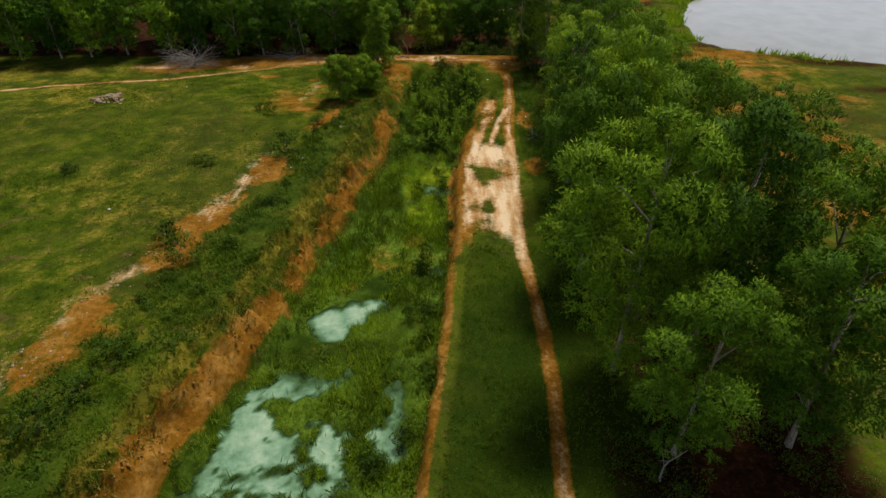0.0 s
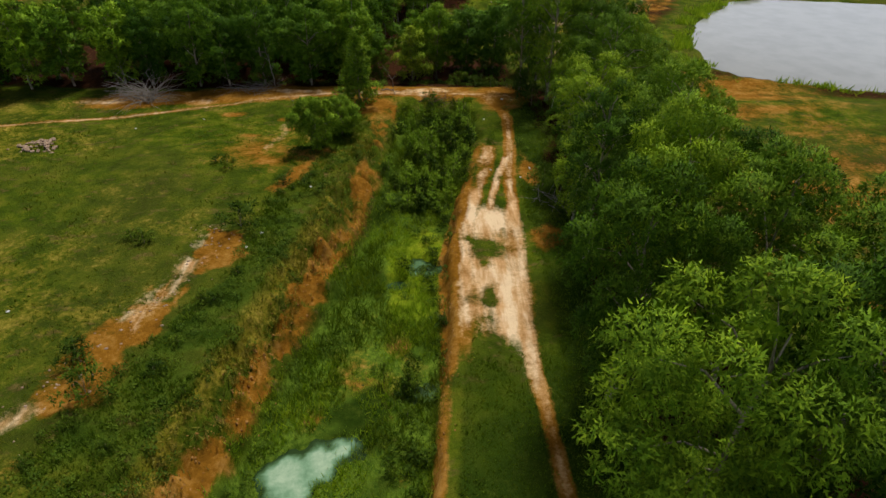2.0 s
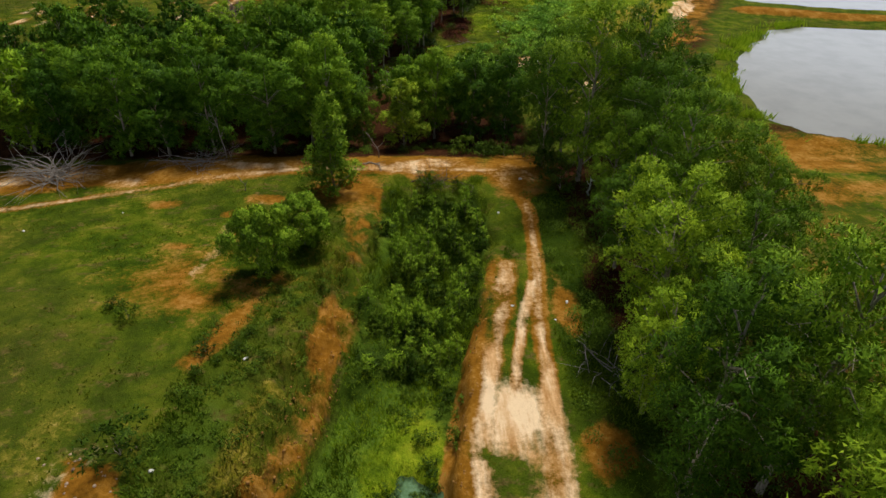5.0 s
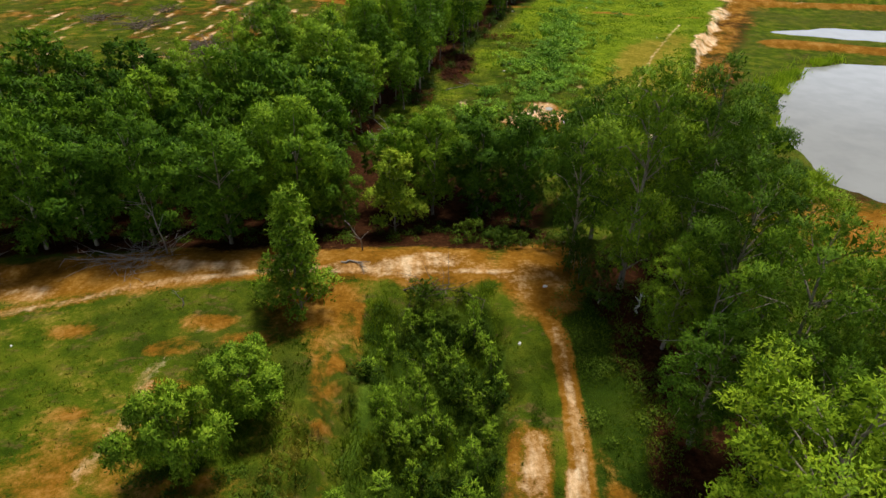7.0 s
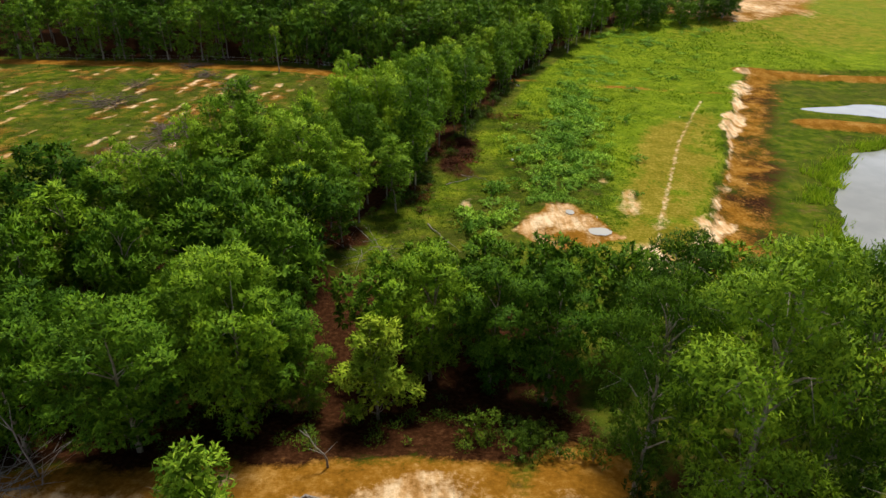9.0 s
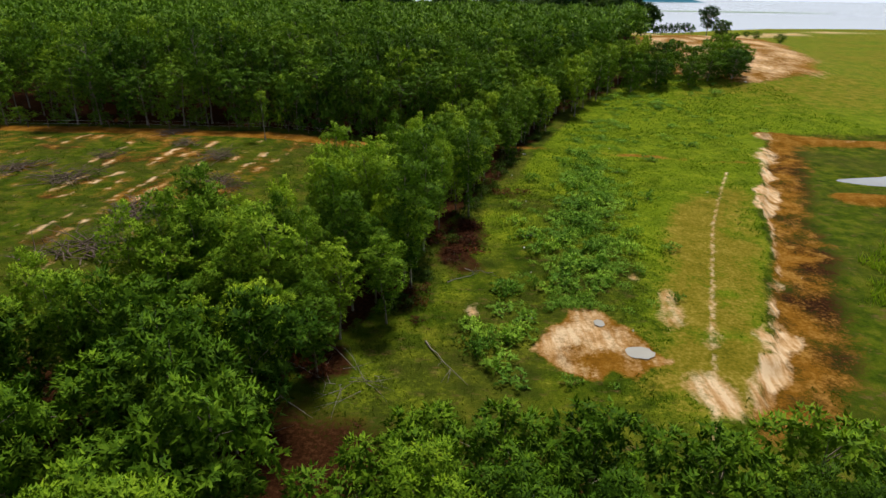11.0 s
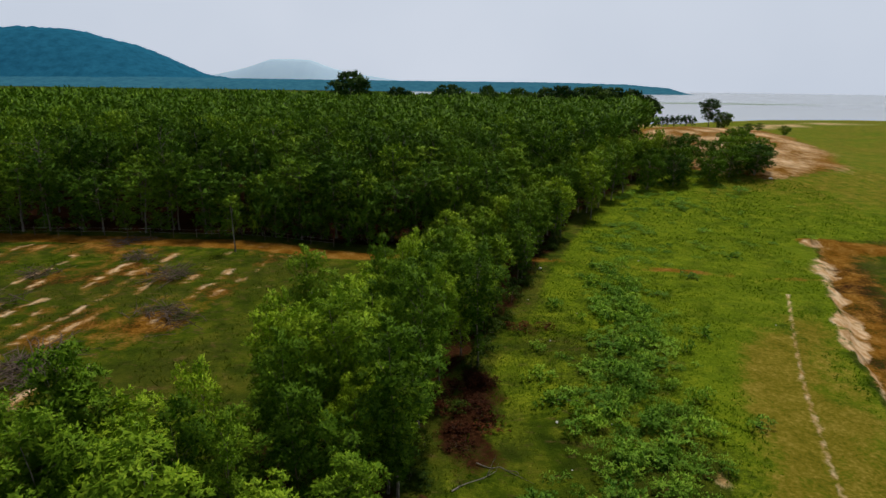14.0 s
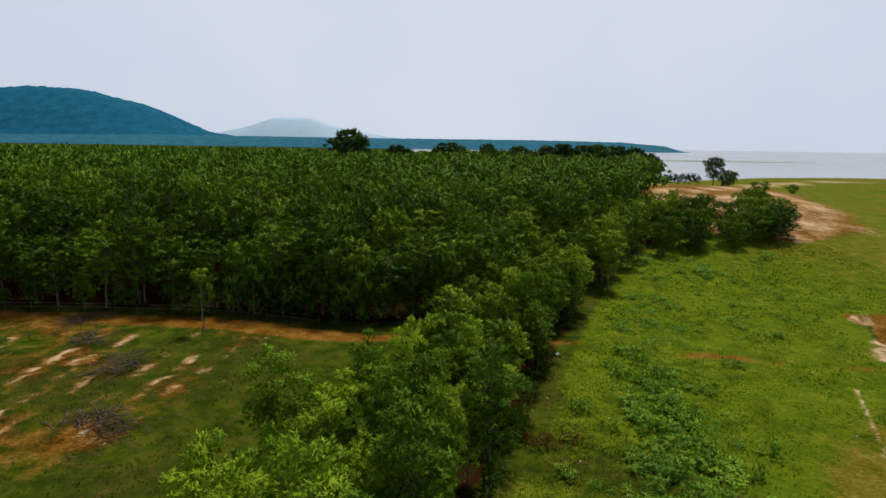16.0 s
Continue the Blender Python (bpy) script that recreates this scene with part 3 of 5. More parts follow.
    raise_to(litter, step(62.2, 64, y + w * 2) * step(10, 6, x + w * 4 - 0.05 * (y - 62)) * (1 - step(76, 84, y + 0.3 * x)) * (0.8 + 0.5 * w))
    ge = np.interp(y, [78, 88, 94, 101, 115, 123, 136, 161, 181, 197, 206], [-9.6, -5.6, -1.0, 0.6, 5.4, 9.2, 13.9, 25, 35.5, 51, 60])
    grove = step(0.2, -2.0, x - ge + w * 3 + 3 * (n2 - 0.5)) * step(0.5, 2.5, x - ge + np.interp(y, [78, 84, 90, 97, 105, 113, 120, 128, 140, 150, 180], [12, 15, 16, 13, 12.5, 13.5, 12, 11, 11, 12, 12]) + w * 4) * step(74, 80, y)
    raise_to(litter, grove * (0.78 + 0.5 * w))
    for cx, cy, rad in ((4.3, 108.6, 1.5), (3.2, 102.8, 1.7), (-1.2, 94.5, 1.5), (9.4, 119.5, 0.9), (-5.5, 87.0, 1.6)):
        raise_to(litter, band(np.hypot(x - cx, (y - cy) * 0.5) + w * 4, rad, 0.9) * (0.75 + 0.8 * w))
    raise_to(litter, step(0, 3, y - np.interp(x, [p[0] for p in RUBBER_EDGE], [p[1] for p in RUBBER_EDGE])) * (y < 420) * (x < 106) * 0.95)
    raise_to(litter, step(-4, 4, in_ring(x, y, BROWN_FIELD) + 6 * w) * step(222, 196, y + 10 * w) * 0.7)
    raise_to(litter, step(5.4, 6.6, x + w) * step(13, 8, x) * step(17, 13, y + 3 * w) * (0.62 + 0.9 * w))
    # lush and dry grass
    trench = step(0.2, 1.0, x - lf) * step(0.2, 0.8, re - x) * (1 - step(56, 60, y))
    raise_to(lush, trench * (0.75 + 0.5 * w))
    raise_to(meadow, trench * band(np.hypot(x + 0.9, (y - 36.5) * 0.4) + 2 * w, 2.0, 0.8) * 0.95)
    raise_to(dry, trench * band(np.hypot(x + 2.8, (y - 28.5) * 0.7) + w * 4, 2.4, 1.6) * (0.45 + 1.1 * w))
    shelf = step(0.3, 1.0, x - along(y, ORANGE) - 0.8 + w * 2) * step(-0.8, -1.8, x - lf) * (1 - step(36, 46, y))
    raise_to(lush, shelf * (0.34 + 1.2 * w))
    bright = np.clip(step(0, 7, x - np.interp(y, [80, 92, 130], [11, 13.5, 20.5])) + step(112, 140, y), 0, 1)
    raise_to(meadow, step(0.5, 2.5, x - ge) * step(76, 82, y) * (0.34 + 0.45 * bright + 0.7 * (n2 - 0.5)) * step(0.5, -1, x - sx) * (y < 150))
    raise_to(meadow, step(147, 152, y) * step(0.5, 2.5, x - ge) * (0.8 + 0.6 * (n2 - 0.5)) * (y < 620))
    raise_to(sand, band(np.abs(y - np.interp(x, [60, 150, 260, 420, 900], [430, 372, 452, 470, 480]) - 8) + 20 * w, 9, 8) * (x > 100) * 0.7)
    raise_to(dry, step(16, 2, np.abs(x - along(np.clip(y, 75, 127), TRACK)) * 2.2) * step(78, 84, y) * (1 - step(112, 130, y)) * (0.74 + 1.0 * w + 0.8 * (n2 - 0.5) + 0.4 * (n3 - 0.5)))
    raise_to(dry, step(150, 175, y) * step(0, 10, x - ge - 12) * (0.35 + 0.6 * (n2 - 0.4)))
    raise_to(dry, band(np.abs(x - lf + 1.5), 0.6, 0.6) * (y < 40) * (0.55 + 0.9 * w))
    raise_to(dry, (x < lf - 2) * (y < 60) * (0.2 + 0.9 * (n2 - 0.5)))
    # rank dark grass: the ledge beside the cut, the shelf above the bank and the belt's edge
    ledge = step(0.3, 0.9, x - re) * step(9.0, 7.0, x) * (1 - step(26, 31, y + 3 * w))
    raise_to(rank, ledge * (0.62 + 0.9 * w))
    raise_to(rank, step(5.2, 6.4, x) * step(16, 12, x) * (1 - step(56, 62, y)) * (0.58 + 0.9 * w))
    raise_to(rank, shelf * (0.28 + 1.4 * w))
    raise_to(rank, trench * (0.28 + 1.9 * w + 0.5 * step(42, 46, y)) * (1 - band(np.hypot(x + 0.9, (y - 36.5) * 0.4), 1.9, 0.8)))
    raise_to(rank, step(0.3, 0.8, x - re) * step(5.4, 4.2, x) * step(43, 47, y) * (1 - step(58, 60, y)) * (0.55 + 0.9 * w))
    return dict(rank=rank, soil=soil, sand=sand, litter=litter, dry=dry, lush=lush, meadow=meadow)


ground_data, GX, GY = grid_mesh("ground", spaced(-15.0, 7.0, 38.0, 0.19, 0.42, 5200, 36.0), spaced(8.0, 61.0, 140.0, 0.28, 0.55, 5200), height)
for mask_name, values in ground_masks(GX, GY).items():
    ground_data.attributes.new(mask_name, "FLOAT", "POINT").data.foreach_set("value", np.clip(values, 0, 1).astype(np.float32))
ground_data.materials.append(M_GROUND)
ground = tagged(new("ground", ground_data), "grassy land with worn earth paths and bare orange soil", "ground", kind="structure")


def sheet(name, ring, z, material, label):
    bm = bmesh.new()
    bm.faces.new([bm.verts.new((x, y, z)) for x, y in ring])
    me = bpy.data.meshes.new(name)
    bm.to_mesh(me), bm.free()
    me.materials.append(material)
    return tagged(new(name, me), label, "water", kind="structure")


def grown(ring, d):
    cx, cy = sum(p[0] for p in ring) / len(ring), sum(p[1] for p in ring) / len(ring)
    return [(x + d * (x - cx) / math.hypot(x - cx, y - cy), y + d * (y - cy) / math.hypot(x - cx, y - cy)) for x, y in ring]


sheet("water", grown(POND, 5), -1.95, M_POND, "still pond reflecting the pale grey sky")
sheet("water", grown(SMALL_POND, 2), -1.95, M_POND, "narrow strip of pond water behind an earth dike")
sheet("water", [(30, 380), (4900, 330), (4900, 5000), (-60, 5000), (-60, 2500)], -2.4, M_LAKE, "wide pale lake reaching the horizon")


def swamp(x0, x1, y0, y1, level, label):
    """Standing water between the trench banks, knowing how deep it is."""
    me, gx, gy = grid_mesh("water", np.arange(x0, x1, 0.16), np.arange(y0, y1, 0.16), lambda x, y: np.full(x.shape, level))
    me.attributes.new("depth", "FLOAT", "POINT").data.foreach_set("value", np.clip(level - height(gx, gy), 0, 0.6).astype(np.float32))
    me.materials.append(M_SWAMP)
    tagged(new("water", me), label, "water", kind="structure")


swamp(-12.8, 0.4, 5, 27.5, -0.46, "cloudy turquoise swamp water among the grass")
swamp(-5.2, 1.8, 27.5, 46, -0.93, "shallow cloudy water under trench grass")


def ridge(name, x0, x1, y, profile, material, label, depth=500.0, seed=1, rough=6.0, n=220):
    """A wooded ridge far off, with depth behind its crest."""
    xs, ys = np.linspace(x0, x1, n), np.array([0, 0.12, 0.3, 0.55, 0.8, 1.0]) * depth

    def z(gx, gy):
        u = (gx - x0) / (x1 - x0)
        crest = np.interp(u, [p[0] for p in profile], [p[1] for p in profile])
        v = gy / depth
        return -4 + crest * np.sin(np.clip(v * 1.25, 0, 1) * np.pi / 2) * (1 - step(0.8, 1.0, v) * 0.5) + rough * (fbm(gx, gy, 0.06, seed) - 0.5) * np.clip(v * 8, 0, 1) * np.minimum(1, crest / 12)
    me, _, _ = grid_mesh(name, xs, ys, z)
    me.materials.append(material)
    ob = tagged(new(name, me), label, "hill", kind="structure")
    ob.location = (0, y, 0)
    return ob


# backdrop ridges: haze comes from their painted colour and slight emission
ridge("backdrop_hill", -3300, -800, 2700, [(0, 240), (0.3, 268), (0.42, 258), (0.51, 281), (0.62, 272), (0.66, 252), (0.76, 192), (0.83, 120), (0.88, 68), (0.94, 42), (1, 22)], M_HILL, "wooded hill beyond the plantation, painted blue-green for haze", 700, 3, 16)
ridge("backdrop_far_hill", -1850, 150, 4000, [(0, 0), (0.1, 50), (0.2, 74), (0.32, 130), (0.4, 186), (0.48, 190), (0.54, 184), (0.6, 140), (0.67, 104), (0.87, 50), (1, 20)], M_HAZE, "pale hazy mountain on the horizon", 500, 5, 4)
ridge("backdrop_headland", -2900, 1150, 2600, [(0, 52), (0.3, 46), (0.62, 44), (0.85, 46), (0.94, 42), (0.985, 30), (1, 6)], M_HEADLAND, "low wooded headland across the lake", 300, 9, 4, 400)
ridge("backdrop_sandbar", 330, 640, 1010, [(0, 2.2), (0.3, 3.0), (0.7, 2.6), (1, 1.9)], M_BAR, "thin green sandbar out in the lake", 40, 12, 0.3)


# ---- trees ----
def mesh_from(name, verts, faces, material, normals=None):
    me = bpy.data.meshes.new(name)
    verts, faces = np.asarray(verts, np.float32), np.asarray(faces, np.int32)
    me.vertices.add(len(verts))
    me.vertices.foreach_set("co", verts.ravel())
    k = faces.shape[1]
    me.loops.add(faces.size)
    me.loops.foreach_set("vertex_index", faces.ravel())
    me.polygons.add(len(faces))
    me.polygons.foreach_set("loop_start", np.arange(0, faces.size, k, dtype=np.int32))
    me.update(calc_edges=True)
    me.materials.append(material)
    if normals is not None:
        me.polygons.foreach_set("use_smooth", np.ones(len(faces), bool))
        me.normals_split_custom_set_from_vertices(np.asarray(normals, np.float32))
    return me


def rounded(verts, faces, outward):
    """Turn each leaf's face outward and bend its normals towards the puff it sits on, as overlapping leaves catch light."""
    k = faces.shape[1]
    v = verts.reshape(-1, k, 3)
    face = unit(np.cross(v[:, 1] - v[:, 0], v[:, 2] - v[:, 0]))
    back = (face * outward).sum(-1) < 0
    face = np.where(back[:, None], -face, face)
    faces = np.where(back[:, None], faces[:, ::-1], faces)
    return faces, np.repeat(unit(outward * 0.85 + face * 0.35), k, 0)


def unit(v):
    return v / np.maximum(np.linalg.norm(v, axis=-1, keepdims=True), 1e-6)


def leaves(points, outward, length, width, r, droop=0.35, spread=0.9):
    """Kite-shaped blades at the points: folded along the mid-rib, fanning outward and hanging a little."""
    n = len(points)
    d = unit(outward * 0.6 + r.normal(0, spread, (n, 3)) + np.array([0, 0, -droop]))
    side = unit(np.cross(d, r.normal(0, 0.28, (n, 3)) + outward + np.array([0, 0, 0.4])))
    up = np.cross(side, d)
    ln = (length * r.uniform(0.65, 1.3, n))[:, None]
    wd = (width * r.uniform(0.7, 1.25, n))[:, None]
    tip = points + d * ln - up * ln * 0.18
    mid = points + d * ln * 0.45
    verts = np.stack([points, mid + side * wd * 0.5, tip, mid - side * wd * 0.5], 1).reshape(-1, 3)
    return verts, np.arange(4 * n).reshape(n, 4)


def blades(points, outward, length, width, r, droop=0.3, spread=0.8):
    """One-sided taper leaves, a triangle each, for what stands farther off."""
    n = len(points)
    d = unit(outward * 0.6 + r.normal(0, spread, (n, 3)) + np.array([0, 0, -droop]))
    side = unit(np.cross(d, r.normal(0, 0.28, (n, 3)) + outward + np.array([0, 0, 0.4])))
    ln = (length * r.uniform(0.65, 1.3, n))[:, None]
    wd = (width * r.uniform(0.7, 1.25, n))[:, None]
    verts = np.stack([points + side * wd * 0.5, points - side * wd * 0.5 + d * ln * 0.25, points + d * ln], 1).reshape(-1, 3)
    return verts, np.arange(3 * n).reshape(n, 3)


def tube(path, radii, sides=6):
    path = [Vector(p) for p in path]
    verts, faces = [], []
    for i, (p, rad) in enumerate(zip(path, radii)):
        d = (path[min(i + 1, len(path) - 1)] - path[max(i - 1, 0)]).normalized()
        a = d.orthogonal().normalized()
        b = d.cross(a)
        for k in range(sides):
            t = 2 * math.pi * k / sides
            verts.append(p + (a * math.cos(t) + b * math.sin(t)) * rad)
    for i in range(len(path) - 1):
        for k in range(sides):
            faces.append((i * sides + k, i * sides + (k + 1) % sides, (i + 1) * sides + (k + 1) % sides, (i + 1) * sides + k))
    return verts, faces


def join(pieces):
    verts, faces = [], []
    for v, f in pieces:
        o = len(verts)
        verts += [tuple(p) for p in v]
        faces += [tuple(i + o for i in q) for q in f]
    return verts, faces


def part(name, me, parent, label=""):
    ob = new(name, me)
    ob.parent = parent
    return tagged(ob, label) if label else ob


def billows(r, high, radius, base, count, size):
    """Leafy puffs set over a lopsided crown, each a little proud of its neighbours or sunk between them."""
    c, puff = [], size * 0.56
    p1, p2 = r.uniform(0, 6.28, 2)
    for _ in range(count * 40):
        u, a = r.uniform(0.0, 1.0), r.uniform(0, 6.283)
        wide = radius * (0.42 + 0.96 * u if u < 0.6 else math.sqrt(max(0.02, 1 - ((u - 0.6) / 0.42) ** 2)))
        wide *= 1 + 0.17 * math.sin(2 * a + p1 + 2 * u) + 0.13 * math.sin(3 * a + p2 + 7 * u)
        big = puff * r.uniform(0.7, 1.3) * (0.65 + 0.35 * min(1, wide / radius))
        k = max(0.0, wide - big * 0.6) * r.uniform(0.7, 1.08)
        mid = np.array([k * math.cos(a), k * math.sin(a), base + big * 0.6 + (high - base - big * 1.5) * u])
        if all(np.linalg.norm(mid - q) > 0.82 * (big + s) for q, s in c):
            c.append((mid, big))
    return c


def tree_plan(seed, high, radius, base, lobes, lobe_size, shape):
    """Lobe centres and sizes of a crown, and a forking trunk that reaches them."""
    r = np.random.default_rng(seed)
    c = []
    mid, half = (base + high) / 2, (high - base) / 2
    if shape == "billow":
        return billows(r, high, radius, base, lobes, lobe_size), r
    for i in range(lobes):
        u = (i + 0.5) / lobes
        v = u * 2 - 1
        if shape == "cone":
            wide = radius * (1 - 0.85 * u) + 0.1
        else:
            wide = radius * (0.8 + 0.55 * u if u < 0.36 else math.sqrt(max(0.05, 1 - 0.95 * ((u - 0.36) / 0.64) ** 2)))
        a = i * 2.4 + r.uniform(-0.5, 0.5)
        k = wide * (r.uniform(0.5, 0.9) if shape == "cone" else r.uniform(0.8, 1.02) if i % 4 else 0.4) if v < 0.75 else wide * r.uniform(0, 0.5)
        size = lobe_size * r.uniform(0.62, 1.3) * (0.55 + 0.45 * wide / radius)
        c.append((np.array([k * math.cos(a), k * math.sin(a), mid + v * (half - size * 0.4)]), size))
    return c, r


def trunk_mesh(name, centres, high, base, thick, r, material, twigs=2):
    lean = r.uniform(-0.06, 0.06, 2) * high
    n = 7
    path = [(lean[0] * (i / n) ** 1.5 + r.uniform(-0.05, 0.05) * (i > 0), lean[1] * (i / n) ** 1.5 + r.uniform(-0.05, 0.05) * (i > 0), -0.25 + (high * 0.88 + 0.25) * i / n) for i in range(n + 1)]
    pieces = [tube(path, [thick * (1.25 if i == 0 else 1 - 0.86 * i / n) for i in range(n + 1)], 7 if twigs else 5)]
    for c, s in centres[::5 if len(centres) > 40 else 1 if twigs else 2]:
        z0 = max(base * 0.6, min(c[2] - s * 0.6 - 0.8, high * 0.8))
        u = z0 / high / 0.88
        p0 = Vector((lean[0] * u ** 1.5, lean[1] * u ** 1.5, z0))
        p1 = Vector(c)
        m = p0.lerp(p1, 0.5) + Vector((*r.uniform(-0.15, 0.15, 2), 0.15 * (p1 - p0).length))
        pieces.append(tube([p0, m, p1], [thick * 0.34, thick * 0.2, thick * 0.05], 5 if twigs else 3))
        for _ in range(twigs):
            q = p1 + Vector(r.normal(0, s * 0.55, 3))
            pieces.append(tube([m.lerp(p1, 0.3), q], [thick * 0.13, thick * 0.03], 4))
    v, f = join(pieces)
    me = mesh_from(name, v, f, material)
    me.polygons.foreach_set("use_smooth", np.ones(len(me.polygons), bool))
    return me


def crown_points(centres, count, r, per=9, shell=0.75, flat=0.8):
    """Leaf seats: twig ends spread over each lobe, a spray of leaves at each."""
    w = np.array([s ** 2 for _, s in centres])
    pts, outs = [], []
    for (c, s), k in zip(centres, np.maximum(2, (count / per * w / w.sum()).astype(int))):
        d = unit(r.normal(0, 1, (k, 3)) + np.array([0, 0, 0.95]))
        rad = s * (shell + (1 - shell) * r.uniform(0, 1, k)) * (0.92 + 0.2 * r.uniform(0, 1, k) ** 2)
        seat = c + d * rad[:, None] * np.array([1, 1, flat])
        seat = np.repeat(seat, per, 0) + r.normal(0, (0.002 * per + 0.03) * s + 0.03, (k * per, 3))
        pts.append(seat), outs.append(np.repeat(d, per, 0))
    return np.concatenate(pts), np.concatenate(outs)


def inner_points(centres, per_lobe, r):
    """Seats deep inside the lobes, for the older leaves that close the crown."""
    c = np.repeat(np.array([c for c, _ in centres]), per_lobe, 0)
    s = np.repeat(np.array([s for _, s in centres]), per_lobe)
    d = unit(r.normal(0, 1, (len(c), 3)))
    core = r.uniform(0.55, 0.92, (len(c), 1)) * np.array([1, 1, 0]) + np.array([0, 0, 1])
    return c * core - np.array([0, 0, 0.25]) * s[:, None] + d * (s * 0.7 * r.uniform(0.1, 1, len(s)) ** 0.5)[:, None], d


def make_tree(name, label, seed, high, radius, base, lobes, lobe_size, count, leaf, leaf_mat, bark, shape="round", thick=0.16, droop=0.4, per=9, group="", flat=0.85, fine=True, shell=0.82, category="tree", inner=18, twigs=2):
    centres, r = tree_plan(seed, high, radius, base, lobes, lobe_size, shape)
    tree = tagged(new(name), label, category, group)
    part("trunk", trunk_mesh("trunk", centres, high, base, thick, r, bark, twigs), tree)
    p, o = crown_points(centres, count, r, per, shell, flat)
    outs = o
    v, f = (leaves if fine else blades)(p, o, leaf[0], leaf[1], r, droop)
    if inner:
        p, o = inner_points(centres, inner, r)
        v2, f2 = (leaves if fine else blades)(p, o, min(0.32, lobe_size * 0.5), min(0.19, lobe_size * 0.34), r, 0.1)
        v, f, outs = np.concatenate([v, v2]), np.concatenate([f, f2 + len(v)]), np.concatenate([outs, unit(o * np.array([1, 1, 0.3]) - np.array([0, 0, 0.35]))])
    f, bent = rounded(v, f, outs)
    part("crown", mesh_from("crown", v, f, leaf_mat, bent), tree)
    return tree


def spot(x, y, turn=0.0, size=1.0, tall=1.0, sink=0.0):
    z = float(height(np.array([x]), np.array([y]))[0]) - sink
    return Matrix.Translation((x, y, z)) @ Matrix.Rotation(turn, 4, "Z") @ Matrix.Diagonal((size, size, size * tall, 1))


def plant(kinds, places, r):
    """Stand copies of the kinds at the places (x, y, height, crown radius); the first of each kind is used too."""
    first = {}
    for i, (x, y, high, radius) in enumerate(places):
        k = i % len(kinds)
        tree, h0, r0 = kinds[k]
        m = Matrix.Translation((x, y, float(height(np.array([x]), np.array([y]))[0]))) @ Matrix.Rotation(r.uniform(0, 6.28), 4, "Z") @ Matrix.Diagonal((radius / r0, radius / r0, high / h0, 1))
        if k in first:
            copy_thing(tree, m)
        else:
            first[k] = m
    for k, m in first.items():
        kinds[k][0].matrix_basis = m


tr = np.random.default_rng(31)

# tall acacias beside the trench path
ACACIA = "tall acacia with long narrow leaves in bright green sprays"
acacias = [(make_tree("acacia_tree", ACACIA, 100 + i, 11.5, 3.5, 0.6, 14, 2.35, 30000, (0.21, 0.075), M_ACACIA, M_BARK, "billow", 0.17, 0.5, per=16, group="acacia belt", fine=False, inner=22, shell=0.9, twigs=0), 11.5, 3.6) for i in range(3)]
BELT = [(7.5, 18.4, 12.2, 3.2), (11.2, 19.4, 12.0, 3.3), (8.8, 14.0, 8.4, 2.5), (13.4, 14.4, 9.8, 3.0), (15.6, 19.0, 10.4, 3.0), (7.3, 25.4, 11.2, 2.7), (9.6, 29.4, 11.9, 2.8),
        (12.2, 26.6, 11.2, 3.1), (16.0, 25.4, 10.4, 3.0), (14.2, 31.4, 9.8, 2.8), (8.3, 35.0, 10.2, 2.5), (11.6, 35.8, 11.2, 2.7), (14.8, 38.4, 8.8, 2.3),
        (10.0, 43.4, 9.4, 2.7), (13.2, 43.0, 8.4, 2.2), (8.5, 39.4, 6.4, 1.9), (11.4, 39.6, 8.0, 2.2), (12.6, 49.2, 10.2, 2.5), (9.9, 49.2, 6.2, 1.9), (15.6, 47.6, 8.0, 2.0), (11.2, 46.4, 7.8, 2.0)]
BELT += [(10.0, 59.2, 11.8, 3.1), (13.2, 60.0, 11.6, 2.8), (7.9, 61.6, 9.8, 2.0), (10.0, 65.2, 9.8, 2.3), (13.0, 54.8, 9.4, 2.4), (15.8, 56.0, 8.4, 2.2), (10.6, 54.4, 5.6, 1.7), (13.6, 65.0, 9.4, 2.4),
         (16.6, 62.0, 8.6, 2.4), (17.2, 67.4, 8.4, 2.5), (16.8, 51.4, 7.6, 2.0)]
plant(acacias, [(a, b, c, d * 1.0) for a, b, c, d in BELT if b < 34], tr)
back_acacias = [(make_tree("acacia_tree", ACACIA, 120 + i, 11.5, 3.4, 0.8, 13, 2.2, 24000, (0.19, 0.072), M_ACACIA, M_BARK, "billow", 0.17, 0.5, group="acacia belt", fine=False, inner=20, shell=0.9, twigs=1, per=14), 11.5, 3.6) for i in range(3)]
plant(back_acacias, [(a, b, c, d * 1.06) for a, b, c, d in BELT if b >= 34], tr)

# woods behind the cross path
WOODS = "dense broad-crowned woodland tree with mid-green leaves"
woods = [(make_tree("woodland_tree", WOODS, 200 + i, 7.8, 2.4, 0.3, 11, 1.65, 14000, (0.21, 0.09), M_WOOD, M_BARK, "billow", 0.11, 0.35, per=14, group="woods behind the path", fine=False, inner=22, shell=0.9, twigs=0), 7.8, 2.5) for i in range(4)]
wood_places = []
for row, y0 in enumerate((64.8, 68.4, 72.4, 76.6, 81.0)):
    for k in range(9):
        x = -33 + k * 3.55 + (row % 2) * 1.7 + tr.uniform(-0.7, 0.7)
        if x < -4.8 + (row > 1) * -2 and not (row == 0 and -10 < x):
            wood_places.append((x, y0 + tr.uniform(-0.9, 0.9) + 0.02 * x, tr.uniform(5.6, 8.6), tr.uniform(2.0, 2.8)))
